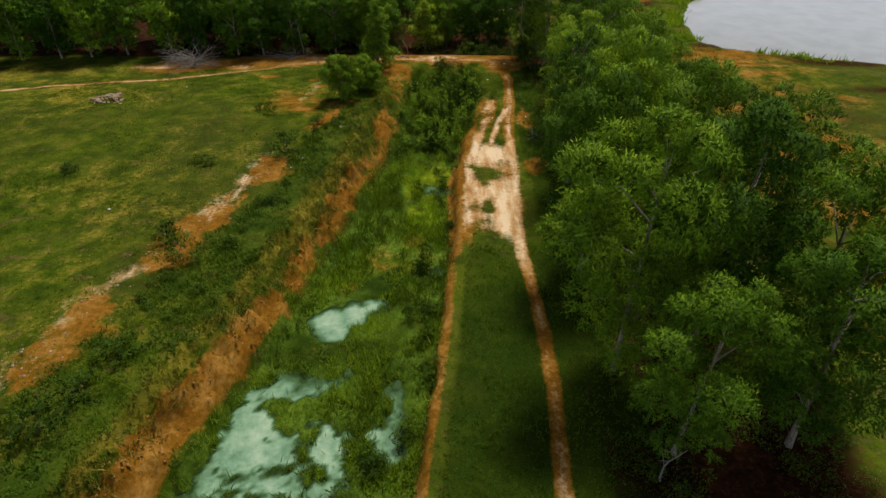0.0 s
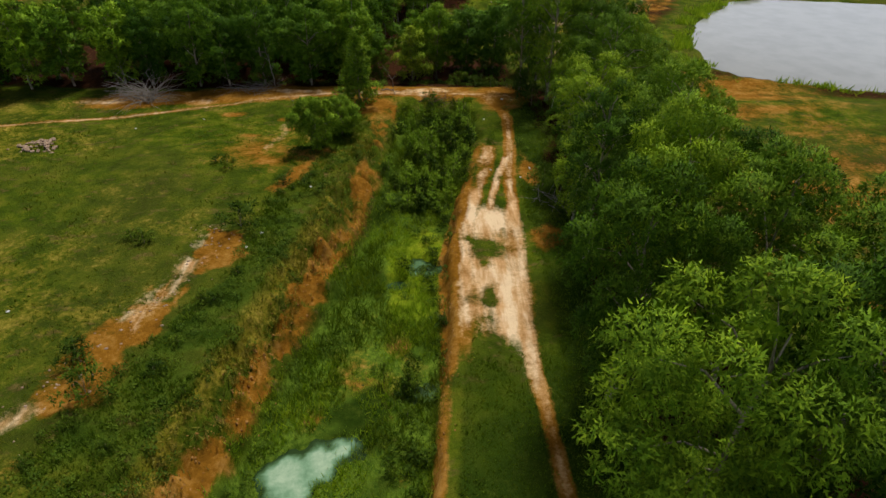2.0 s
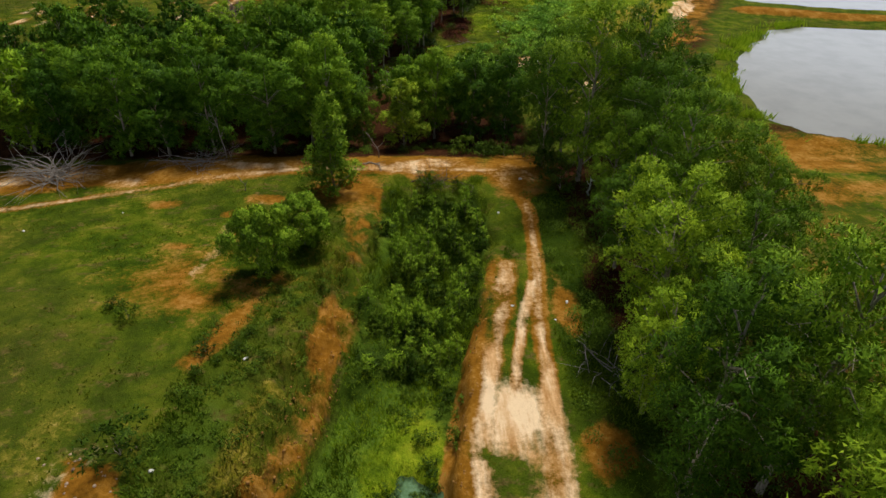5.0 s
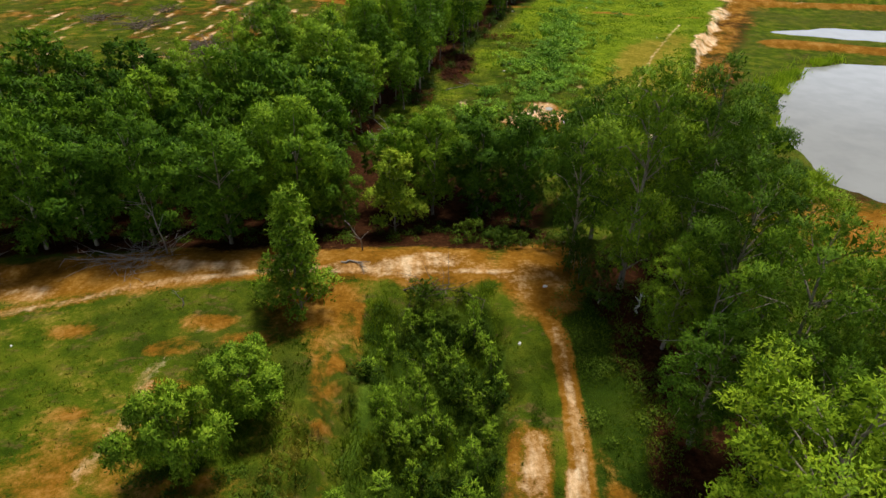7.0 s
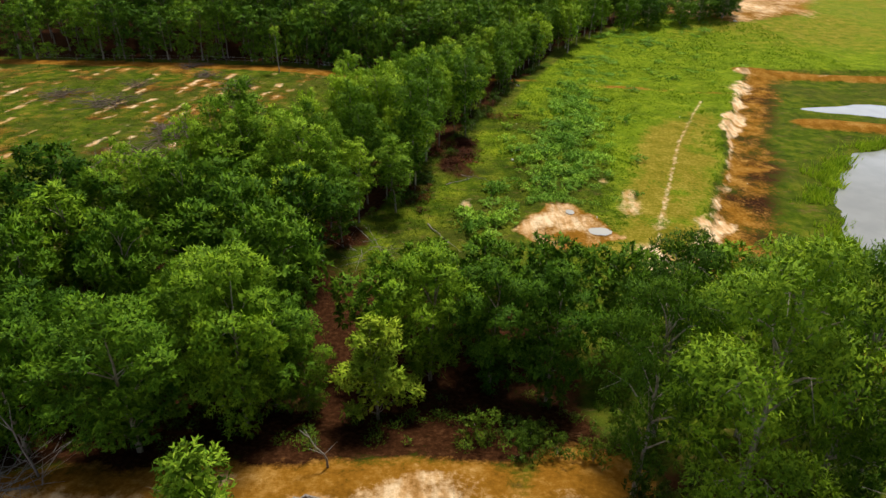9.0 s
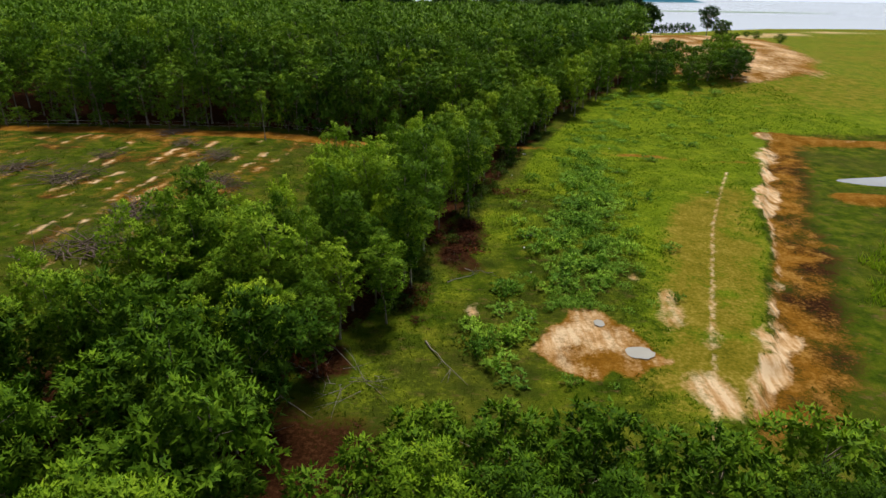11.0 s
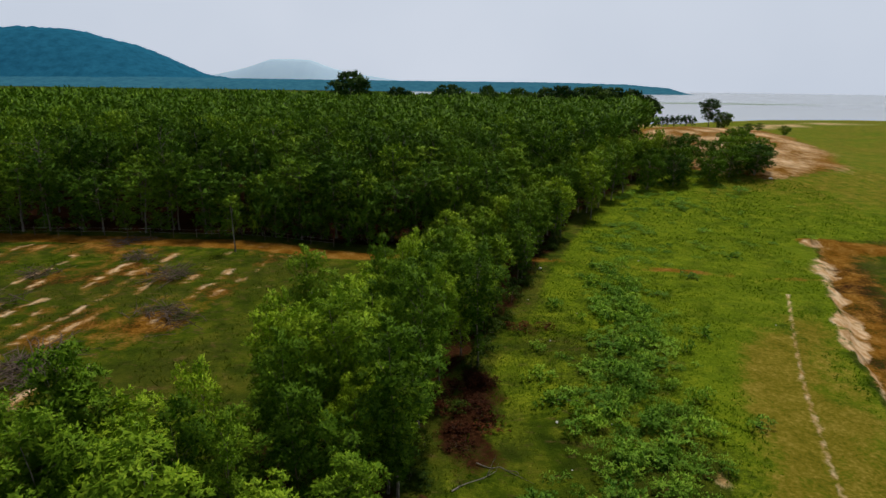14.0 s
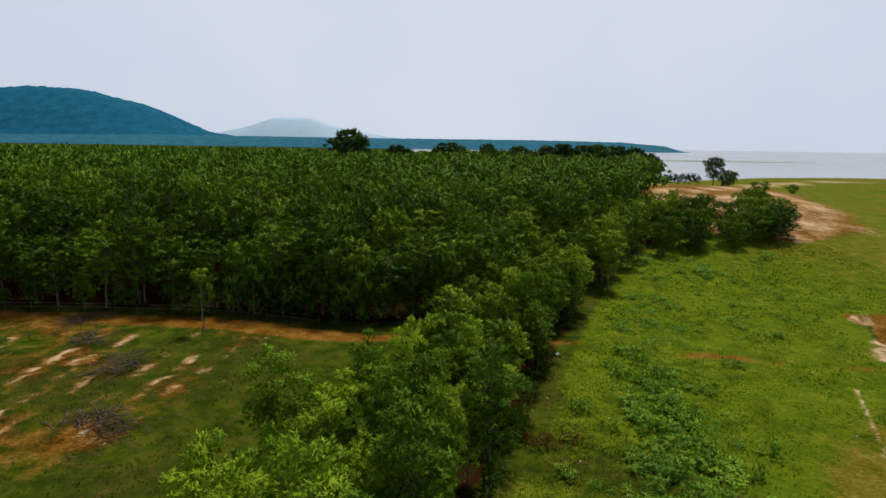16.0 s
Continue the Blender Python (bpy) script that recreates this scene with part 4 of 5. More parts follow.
for row in range(3):
    for k in range(8):
        wood_places.append((-62 + k * 3.7 + tr.uniform(-0.7, 0.7), 62.4 + row * 4 + 0.12 * (k * 3.7 - 28) * (row == 0) + tr.uniform(-0.8, 0.8), tr.uniform(6.4, 8.2), tr.uniform(2.1, 2.8)))
wood_places += [(-7.7, 66.2, 8.9, 2.6), (-7.3, 73.0, 8.4, 2.4), (-5.2, 67.6, 4.4, 1.2), (0.4, 70.4, 7.6, 2.5), (3.4, 70.0, 7.0, 2.4), (-2.0, 71.8, 6.6, 2.1), (6.0, 68.4, 7.6, 2.2), (3.2, 73.6, 6.6, 2.3), (6.6, 73.4, 6.6, 2.2), (0.4, 74.4, 6.2, 2.0), (10.2, 71.5, 7.0, 2.4), (14.6, 72.0, 7.0, 2.5), (19.4, 71.2, 7.2, 2.6)]
plant(woods, [(a, b, c, d * 0.98) for a, b, c, d in wood_places if b < 70.5 and a > -28], tr)
deep_woods = [(make_tree("woodland_tree", WOODS, 220 + i, 7.8, 2.5, 0.5, 11, 1.7, 5200, (0.34, 0.15), M_WOOD, M_BARK, "billow", 0.11, 0.35, group="woods behind the path", fine=False, inner=24, shell=0.9, twigs=0), 7.8, 2.5) for i in range(3)]
plant(deep_woods, [p for p in wood_places if not (p[1] < 70.5 and p[0] > -28)], tr)

# the narrow grove along the shore meadow
GROVE = "slender young acacia with an upright light green crown"
groves = [(make_tree("grove_tree", GROVE, 300 + i, 9.2, 1.5, 1.4, 10, 1.3, 5600, (0.20, 0.088), M_GROVE, M_BARK, "billow", 0.075, 0.3, flat=1.0, group="grove", fine=False, inner=20, shell=0.9, twigs=0), 9.2, 1.5) for i in range(4)]
grove_places = []
GROVE_EDGE = ([78, 88, 94, 101, 115, 123, 136, 146, 161, 181, 197, 206], [-9, -6.2, -1.6, -0.2, 4.6, 8.2, 12.8, 17.5, 24.5, 35, 50, 58])
GROVE_DEEP = ([78, 84, 90, 97, 105, 113, 120, 128, 140, 150, 180], [12, 15, 15.5, 10.5, 11, 13, 12, 11, 11, 12, 12])
for row in range(56):
    y = 79 + row * 2.3
    e = float(np.interp(y, *GROVE_EDGE))
    deep = float(np.interp(y, *GROVE_DEEP))
    for k in range(int(deep / 2.2)):
        x = e - 0.6 - k * 2.2 + tr.uniform(-1.0, 1.0)
        if (140.5 < y + 0.05 * x < 144.5 and x < -9) or tr.uniform() < (0.13 if y < 140 else 0.25):
            continue
        tall = float(np.interp(y, [79, 86, 93, 97, 105, 116, 124, 134, 146, 170], [6.2, 6.6, 8.4, 9.6, 10.0, 9.0, 7.6, 7.4, 8.6, 10.0]))
        tall += (min(k, 3) * 0.7 if y < 96 else 0)
        grove_places.append((x, y + tr.uniform(-1.2, 1.2), tall * tr.uniform(0.6, 1.06), tr.uniform(1.1, 1.8)))
grove_places += [(-0.7, 96.2, 10.4, 2.0), (-3.4, 98.8, 10.8, 2.0), (0.3, 103.2, 10.8, 1.9), (4.7, 111.4, 9.6, 1.8), (-7.8, 113.0, 9.2, 1.8), (-9.1, 87.8, 9.4, 2.1), (-5.0, 88.9, 6.9, 1.5),
                 (-2.2, 90.8, 6.4, 1.6), (-8.4, 82.4, 7.4, 1.7), (-5.8, 84.8, 6.2, 1.5), (-13.6, 92.2, 9.2, 2.0), (2.6, 119.8, 7.8, 1.6), (13.7, 159.0, 11.5, 1.8), (16.7, 152.0, 8.8, 1.7), (26.8, 161.0, 8.6, 1.8), (20.0, 156.0, 9.5, 1.7), (23.0, 163.0, 9.8, 1.8),
                 (30.0, 168.0, 9.6, 1.9), (18.0, 147.0, 7.4, 1.5), (34.0, 174.0, 10.0, 2.0), (11.2, 131.0, 5.0, 1.3), (38.0, 180.0, 10.2, 2.0)]
plant(groves, [p for p in grove_places if p[1] < 122], tr)
far_groves = [(make_tree("grove_tree", GROVE, 320 + i, 9.2, 1.5, 1.4, 8, 1.15, 1900, (0.38, 0.16), M_SLENDER, M_BARK, "billow", 0.09, 0.3, group="grove", fine=False, inner=10, twigs=0), 9.2, 1.5) for i in range(3)]
plant(far_groves, [p for p in grove_places if p[1] >= 122], tr)

# rubber plantation
RUBBER = "mature rubber tree with pale trunk and dark green crown"
rubbers = [(make_tree("rubber_tree", RUBBER, 400 + i, 13.6, 3.0, 3.0, 9, 1.5, 2400, (0.5, 0.23), M_RUBBER, M_RBARK, "billow", 0.13, 0.3, group="rubber plantation", fine=False, inner=8, twigs=0), 13.6, 3.0) for i in range(4)]
rubber_places, far_places = [], []
for row in range(64):
    y = 150.5 + row * 5.0
    for k in range(90):
        x = -230 + k * 4.2 + (row % 2) * 1.2 + tr.uniform(-0.7, 0.7)
        edge = float(np.interp(y, [p[1] for p in RUBBER_EDGE[4:]], [p[0] for p in RUBBER_EDGE[4:]])) - 3
        if x > edge or abs(x) > 0.8 * (y - 80) + 22:
            continue
        rough_row = 1.8 if row < 2 else 0.6
        item = (x + tr.uniform(-1, 1) * (row < 2), y + tr.uniform(-rough_row, rough_row), (9.6, 11.2, 12.2)[row] * tr.uniform(0.82, 1.15) if row < 3 else tr.uniform(11.4, 14.8), tr.uniform(2.4, 3.7))
        (rubber_places if row < 7 and -72 < x else far_places).append(item)
plant(rubbers, rubber_places, tr)


def far_canopy(name, label, places, material, per_tree, leaf, seed):
    """Distant crowns, each built of leaf sprays on a trunk, joined into one sheet of woodland."""
    r = np.random.default_rng(seed)
    vs, fs, ns, o = [], [], [], 0
    for x, y, high, radius in places:
        z = float(height(np.array([x]), np.array([y]))[0])
        c = [(np.array([x + radius * 0.55 * math.cos(a), y + radius * 0.55 * math.sin(a), z + high - radius * (0.75 + 0.9 * (i % 2))]), radius * 0.62) for i, a in enumerate(r.uniform(0, 6.28, 5))]
        c.append((np.array([x, y, z + high - radius * 0.55]), radius * 0.55))
        grow = 1 + max(0, math.hypot(x, y - 80) - 110) / 160
        p, out_dir = crown_points(c, int(per_tree / grow), r, 4)
        v, f = blades(p, out_dir, leaf * grow, leaf * grow * 0.55, r, 0.3)
        f, bent = rounded(v, f, out_dir)
        vs.append(v), fs.append(f + o), ns.append(bent)
        o += len(v)
    me = mesh_from(name, np.concatenate(vs), np.concatenate(fs), material, np.concatenate(ns))
    return tagged(new(name, me), label, "trees", kind="stuff")


far_canopy("rubber_canopy", "dark green canopy of the far rubber plantation", far_places, M_RUBBER, 190, 0.9, 77)

# thick growth along the plantation's front
fronts = [(make_tree("front_bush", "tall dark leafy growth at the plantation's front", 450 + i, 4.6, 2.2, 0.1, 16, 0.9, 1100, (0.5, 0.2), M_RUBBER, M_BARK, "round", 0.06, 0.2, fine=False, group="plantation front growth", category="bush"), 4.6, 2.2) for i in range(2)]
plant(fronts, [(-27 + i * 2.9 + tr.uniform(-0.8, 0.8), 148.6 + tr.uniform(-0.5, 0.8) - 0.03 * max(0, i), tr.uniform(3.6, 7.4), tr.uniform(1.8, 2.8)) for i in range(15)]
      + [(-66 + i * 5.3 + tr.uniform(-1, 1), 150.2 + tr.uniform(-0.5, 0.5), tr.uniform(2.0, 5.0), tr.uniform(1.2, 2.0)) for i in range(7)], tr)

# ---- single trees and shrubs ----
cone = make_tree("young_acacia", "young pointed acacia standing alone at the path corner", 501, 6.2, 1.6, 0.0, 30, 0.66, 9000, (0.19, 0.06), M_YOUNG, M_BARK, "cone", 0.07, 0.1)
cone.matrix_basis = spot(-6.2, 57.7, 0.4, 1.12, 0.95)
sapling = make_tree("young_acacia", "thin yellow-green sapling at the woods' edge", 502, 4.8, 1.2, 0.5, 18, 0.5, 5000, (0.2, 0.06), M_SAPLING, M_BARK, "cone", 0.05, 0.1)
sapling.matrix_basis = spot(-2.0, 66.9, 1.4, 1.4, 0.85)
pole = make_tree("slender_tree", "slender bare-stemmed tree with a small tuft on top", 503, 6.6, 0.75, 5.5, 5, 0.42, 700, (0.3, 0.12), M_YOUNG, M_DEAD, "round", 0.085, 0.2)
pole.matrix_basis = spot(-22.0, 140.4, 0)

lone = make_tree("slender_tree", "tall pale-trunked tree with light crown at the plantation's front", 504, 15.0, 2.6, 6.0, 16, 1.0, 1900, (0.5, 0.2), M_GROVE, M_RBARK, "round", 0.13, 0.2, fine=False)
lone.matrix_basis = spot(-33.5, 151.2, 0)
forked = make_tree("slender_tree", "open-branched dark tree with pale forks at the plantation's front", 505, 14.0, 4.6, 5.0, 20, 1.0, 1500, (0.55, 0.24), M_RUBBER, M_RBARK, "round", 0.14, 0.2, fine=False, inner=4)
forked.matrix_basis = spot(-51.0, 151.5, 0)

BIGTREE = "tall dark round-crowned tree over the plantation's far edge"
bigs = [(make_tree("shore_tree", BIGTREE, 520 + i, 22, 9.0, 2, 11, 4.8, 5000, (1.5, 0.75), M_FARTREE, M_BARK, "billow", 0.4, 0.2, fine=False, group="trees by the lake"), 22.5, 7.6) for i in range(2)]
plant(bigs, [(-36, 380, 26, 9.5), (13.5, 380, 20, 7.5), (32, 375, 19.5, 5), (-12, 385, 19, 6), (64, 385, 19, 6), (81, 380, 19.5, 7), (100, 378, 16.5, 6.5), (110, 372, 15.5, 6.5), (92, 384, 19, 7), (70, 376, 20, 7), (86, 375, 20, 7), (96, 373, 20, 6.5), (104, 371, 19.5, 6), (109, 369, 17, 5), (50, 384, 18.5, 6)], tr)
edge_tree = make_tree("spreading_tree", "tall open-crowned tree at the end of a tree row", 530, 13.5, 5.0, 3.0, 9, 2.6, 3400, (0.8, 0.36), M_FARTREE, M_BARK, "billow", 0.25, 0.2, fine=False)
edge_tree.matrix_basis = spot(132.5, 348)
companion = make_tree("spreading_tree", "low dark tree beside the tall tree near the lake", 531, 7.6, 5.0, 0.3, 9, 2.4, 3000, (0.8, 0.36), M_FARTREE, M_BARK, "billow", 0.2, 0.2, fine=False)
companion.matrix_basis = spot(139.5, 349)
clipped = [(make_tree("orchard_tree", "small round clipped tree in a row by the lake", 540 + i, 4.0, 1.9, 1.0, 9, 1.0, 700, (0.55, 0.3), M_FARTREE, M_BARK, "round", 0.1, 0.2, fine=False, group="tree row by the lake"), 4.0, 1.9) for i in range(2)]
plant(clipped, [(109 + i * 2.75, 351 - 0.3 * i, 4.5 + 0.3 * (i % 3), 1.7 + 0.15 * (i % 2)) for i in range(7)], tr)

SHRUB = "leafy green shrub growing wild"
shrubs = [(make_tree("shrub", SHRUB, 600 + i, 1.5, 0.95, 0.1, 12, 0.36, 900, (0.15, 0.06), M_SHRUB, M_BARK, "round", 0.025, 0.1, per=7, fine=False, category="shrub", inner=8, twigs=0), 1.5, 0.95) for i in range(4)]
big_shrub = [(make_tree("bush", "rounded light green bush on the field's edge", 620 + i, 2.6, 1.55, 0.0, 9, 0.85, 17000, (0.13, 0.05), M_YOUNG, M_BARK, "billow", 0.05, 0.1, inner=0, category="bush"), 2.6, 1.55) for i in range(2)]
plant(big_shrub, [(-8.2, 47.6, 3.7, 1.6), (-6.8, 50.5, 2.9, 1.6)], tr)
shrub_places = [(-10.6, 36.5, 1.6, 1.05), (-13.3, 43.7, 1.0, 0.55), (-15.4, 35.1, 0.8, 0.55), (-16.3, 35.6, 0.6, 0.5), (-13.5, 24.6, 1.6, 0.95), (-24.3, 34.6, 0.5, 0.6),
                (1.5, 52.6, 2.2, 0.9), (2.8, 52.2, 1.8, 0.8), (-0.2, 54.8, 1.5, 0.9), (-2.6, 53.4, 1.2, 0.8), (-14.4, 44.6, 0.5, 0.4)]
for k in range(120):      # thicket at the trench's far end, thinning towards its sides
    y = tr.uniform(42, 59.0)
    a, b = float(along(np.array(y), LEFT_FOOT)), float(along(np.array(y), RIGHT_EDGE))
    v = float(np.clip(0.5 + tr.normal(0, 0.26), 0.05, 0.95))
    big = 1.0 - 1.1 * abs(v - 0.5)
    if fbm(np.array([v * 7.0]), np.array([y]), 0.45, 91)[0] > 0.43:
        shrub_places.append((a + 0.2 + (b - a - 0.6) * v, y, big * tr.uniform(0.35, 1.5), big * tr.uniform(0.35, 0.9)))
for k in range(44):      # along the cut on the path side
    y = tr.uniform(14, 46)
    shrub_places.append((float(along(np.array(y), RIGHT_EDGE)) - 0.3 - abs(tr.normal(0, 1.1)), y, tr.uniform(0.25, 1.2), tr.uniform(0.25, 0.7)))
shrub_places += [(-14.6, 26.4, 1.2, 0.8), (-13.6, 17.8, 0.8, 0.8), (-15.0, 14.2, 1.0, 1.0), (-14.4, 15.7, 0.8, 0.9)]
for k in range(26):      # weeds between the bank and the orange strip
    y = tr.uniform(9, 47)
    a, b = float(along(np.array(y), LEFT_FOOT)) - 1.3, float(along(np.array(y), ORANGE)) + 1.2
    shrub_places.append((b + (a - b) * tr.uniform(), y, tr.uniform(0.2, 0.55), tr.uniform(0.25, 0.5)))
for k in range(34):      # fringe of the grove
    y = tr.uniform(88, 150)
    shrub_places.append((float(np.interp(y, *GROVE_EDGE)) + tr.uniform(-0.5, 1.6), y, tr.uniform(0.4, 1.6), tr.uniform(0.5, 1.1)))
for k in range(8):      # under the woods' front
    shrub_places.append((tr.uniform(-0.5, 9), tr.uniform(62.6, 66), tr.uniform(0.5, 1.5), tr.uniform(0.5, 0.9)))
for k in range(20):      # under the acacia belt
    shrub_places.append((tr.uniform(7.2, 16), tr.uniform(30, 62), tr.uniform(0.6, 2.2), tr.uniform(0.6, 1.2)))
plant(shrubs, shrub_places, tr)


def undergrowth(name, label, places, material, seed, dense=90.0, leaf=0.13):
    """Low leafy growth too small and tangled to count: a spray of leaves on each hummock."""
    r = np.random.default_rng(seed)
    ps, os = [], []
    for x, y, high, radius in places:
        n = int(dense * (0.3 + radius * radius * 3))
        d = unit(r.normal(0, 1, (n, 3)) + np.array([0, 0, 0.8]))
        d[:, 2] = np.abs(d[:, 2])
        z = float(height(np.array([x]), np.array([y]))[0])
        ps.append(np.array([x, y, z]) + d * np.array([radius, radius, high]) * r.uniform(0.5, 1.05, (n, 1)))
        os.append(unit(d + np.array([0, 0, 0.4])))
    p, o = np.concatenate(ps), np.concatenate(os)
    v, f = blades(p, o, leaf, leaf * 0.42, r, 0.1)
    f, bent = rounded(v, f, o)
    return tagged(new(name, mesh_from(name, v, f, material, bent)), label, "undergrowth", kind="stuff")


low_places = []
for k in range(260):
    y = tr.uniform(9, 48)
    a, b = float(along(np.array(y), LEFT_FOOT)) - 1.0, float(along(np.array(y), ORANGE)) + 0.8
    low_places.append((b + (a - b) * tr.uniform(), y, tr.uniform(0.08, 0.3), tr.uniform(0.2, 0.5)))
for k in range(330):
    y = tr.uniform(11, 58)
    a, b = float(along(np.array(y), LEFT_FOOT)), float(along(np.array(y), RIGHT_EDGE))
    x = a + 0.4 + (b - a - 0.7) * tr.uniform()
    if fbm(np.array([x]), np.array([y]), 0.35, 95)[0] > 0.47 and pools(np.array([x]), np.array([y]))[0] < 0.3:
        low_places.append((x, y, tr.uniform(0.15, 0.5), tr.uniform(0.2, 0.5)))
undergrowth("undergrowth", "dark tangled weeds over the trench floor and bank shelf", low_places, M_SHRUB, 96)
low_places = [(tr.uniform(6.2, 17), tr.uniform(10, 60), tr.uniform(0.2, 0.8), tr.uniform(0.3, 0.9)) for k in range(260)]
low_places += [(tr.uniform(-32, 9), 64.4 + abs(tr.normal(0, 2.5)), tr.uniform(0.15, 0.6), tr.uniform(0.2, 0.6)) for k in range(150)]
undergrowth("undergrowth", "dark low growth on the shaded ground under the trees", low_places, M_SHRUB, 97, 90.0, 0.13)
seedlings = [(make_tree("sapling", "young light green sapling in the trench", 690 + i, 1.7, 0.42, 0.1, 10, 0.2, 330, (0.17, 0.06), M_YOUNG, M_BARK, "cone", 0.02, 0.1, per=6, fine=False, inner=0, twigs=0, category="sapling", group="trench saplings"), 1.7, 0.42) for i in range(2)]
seedling_places = []
for k in range(90):
    y = tr.uniform(42, 57.5)
    a, b = float(along(np.array(y), LEFT_FOOT)), float(along(np.array(y), RIGHT_EDGE))
    seedling_places.append((a + 0.8 + (b - a - 1.2) * tr.uniform(), y, tr.uniform(0.8, 2.0), tr.uniform(0.22, 0.42)))
plant(seedlings, seedling_places, tr)
meadow_shrub = [(make_tree("meadow_weed", "low spreading leafy weed clump in the meadow", 640 + i, 0.9, 0.95, 0.0, 9, 0.36, 300, (0.25, 0.12), M_WEED, M_BARK, "round", 0.02, 0.0, per=6, fine=False, inner=0, twigs=0, category="weed", group="meadow weeds"), 0.9, 0.95) for i in range(3)]
weed_places = []
for k in range(190):
    u = tr.uniform()
    x, y = 9.5 + 12 * u + tr.normal(0, 2.4), 91 + 40 * u + tr.normal(0, 4.0)
    if k % 8 == 0:
        x, y = tr.uniform(2, 9), tr.uniform(83, 92)
    if x > float(np.interp(y, *GROVE_EDGE)) + 3 and math.hypot(x - 10.8, y - 88.2) > 4.4:
        weed_places.append((x, y, tr.uniform(0.35, 0.9), tr.uniform(0.45, 1.15)))
for k in range(56):
    y = tr.uniform(140, 192)
    x = float(np.interp(y, *GROVE_EDGE)) + 4 + abs(tr.normal(0, 12))
    weed_places.append((x, y, tr.uniform(0.2, 0.6), tr.uniform(0.4, 1.3)))
weed_places += [(32.5, 157, 0.5, 1.4), (33, 153, 0.5, 1.2), (45, 170, 0.5, 1.6), (60.5, 180, 0.8, 2.2), (39, 140.7, 0.6, 1.2), (30, 132.4, 0.5, 1.1), (21.2, 136, 0.6, 1.3), (27, 146, 0.4, 1.2)]
plant(meadow_shrub, weed_places, tr)
mat_places = []
for k in range(620):
    u = tr.uniform()
    x, y = 9.8 + 12.5 * u + tr.normal(0, 2.0), 90 + 42 * u + tr.normal(0, 3.4)
    if fbm(np.array([x]), np.array([y]), 0.3, 111)[0] > 0.46 and math.hypot(x - 10.8, y - 88.2) > 4.2 and x > float(np.interp(y, *GROVE_EDGE)) + 2:
        mat_places.append((x, y, tr.uniform(0.12, 0.42), tr.uniform(0.25, 0.8)))
for k in range(260):
    y = tr.uniform(134, 196)
    x = float(np.interp(y, *GROVE_EDGE)) + 3 + abs(tr.normal(0, 11))
    if fbm(np.array([x]), np.array([y]), 0.16, 112)[0] > 0.5:
        mat_places.append((x, y, tr.uniform(0.1, 0.35), tr.uniform(0.4, 1.1)))
undergrowth("weed_mat", "bright leafy weeds matted over the meadow", mat_places, M_WEED, 113, 60.0, 0.17)
hedge = [(make_tree("hedge_tree", "dark dense shrubby tree at the cleared field's edge", 660 + i, 7.0, 3.0, 0.0, 11, 1.9, 4200, (0.36, 0.17), M_WOOD, M_BARK, "billow", 0.12, 0.1, fine=False, group="field edge trees"), 7.0, 3.0) for i in range(2)]
hedge_places = [(68.5, 190.5, 7.2, 3.4), (71.5, 195, 6.0, 2.8), (63, 190, 6.2, 3.0), (58, 188, 6.8, 2.8), (53, 191, 7.5, 2.8), (66, 199, 7.5, 3.2), (76, 214, 7.5, 3.2), (72, 206, 8.5, 3.4),
                (60, 204, 8.5, 3.0), (48, 190, 8.0, 2.6), (56, 199, 8.5, 3.0), (82, 222, 7.0, 3.0), (50, 186, 7.0, 2.6), (61, 196, 7.5, 3.0), (75.5, 202, 6.5, 2.8), (66, 192, 6.6, 3.0), (44, 184, 8.0, 2.4), (151, 338, 3.6, 2.0), (148, 341, 2.6, 1.8), (153.5, 322, 4.2, 2.3)]
plant(hedge, [(a, b, c * (0.92 if a < 80 else 1), d * (1.15 if a < 80 else 1)) for a, b, c, d in hedge_places], tr)

rusty = [(make_tree("dead_shrub", "dead rust-red brush at the grove's edge", 680 + i, 1.0, 1.0, 0.0, 9, 0.36, 500, (0.2, 0.07), M_RUST, M_TWIG, "round", 0.03, 0.2, per=6, fine=False, inner=4, category="dead brush", group="dead brush"), 1.0, 1.0) for i in range(2)]
rust_places = []
for cx, cy, n in ((4.3, 108.6, 9), (3.2, 102.8, 9), (-1.2, 94.5, 6), (15, 148, 4), (17.5, 160, 5), (8.6, 118, 3), (-6.5, 84.5, 4)):
    for k in range(n):
        rust_places.append((cx + tr.normal(0, 1.0), cy + tr.normal(0, 1.7), tr.uniform(0.3, 0.8), tr.uniform(0.5, 1.1)))
plant(rusty, rust_places, tr)


# ---- loose things on the ground ----
def ground_z(x, y):
    return float(height(np.array([float(x)]), np.array([float(y)]))[0])


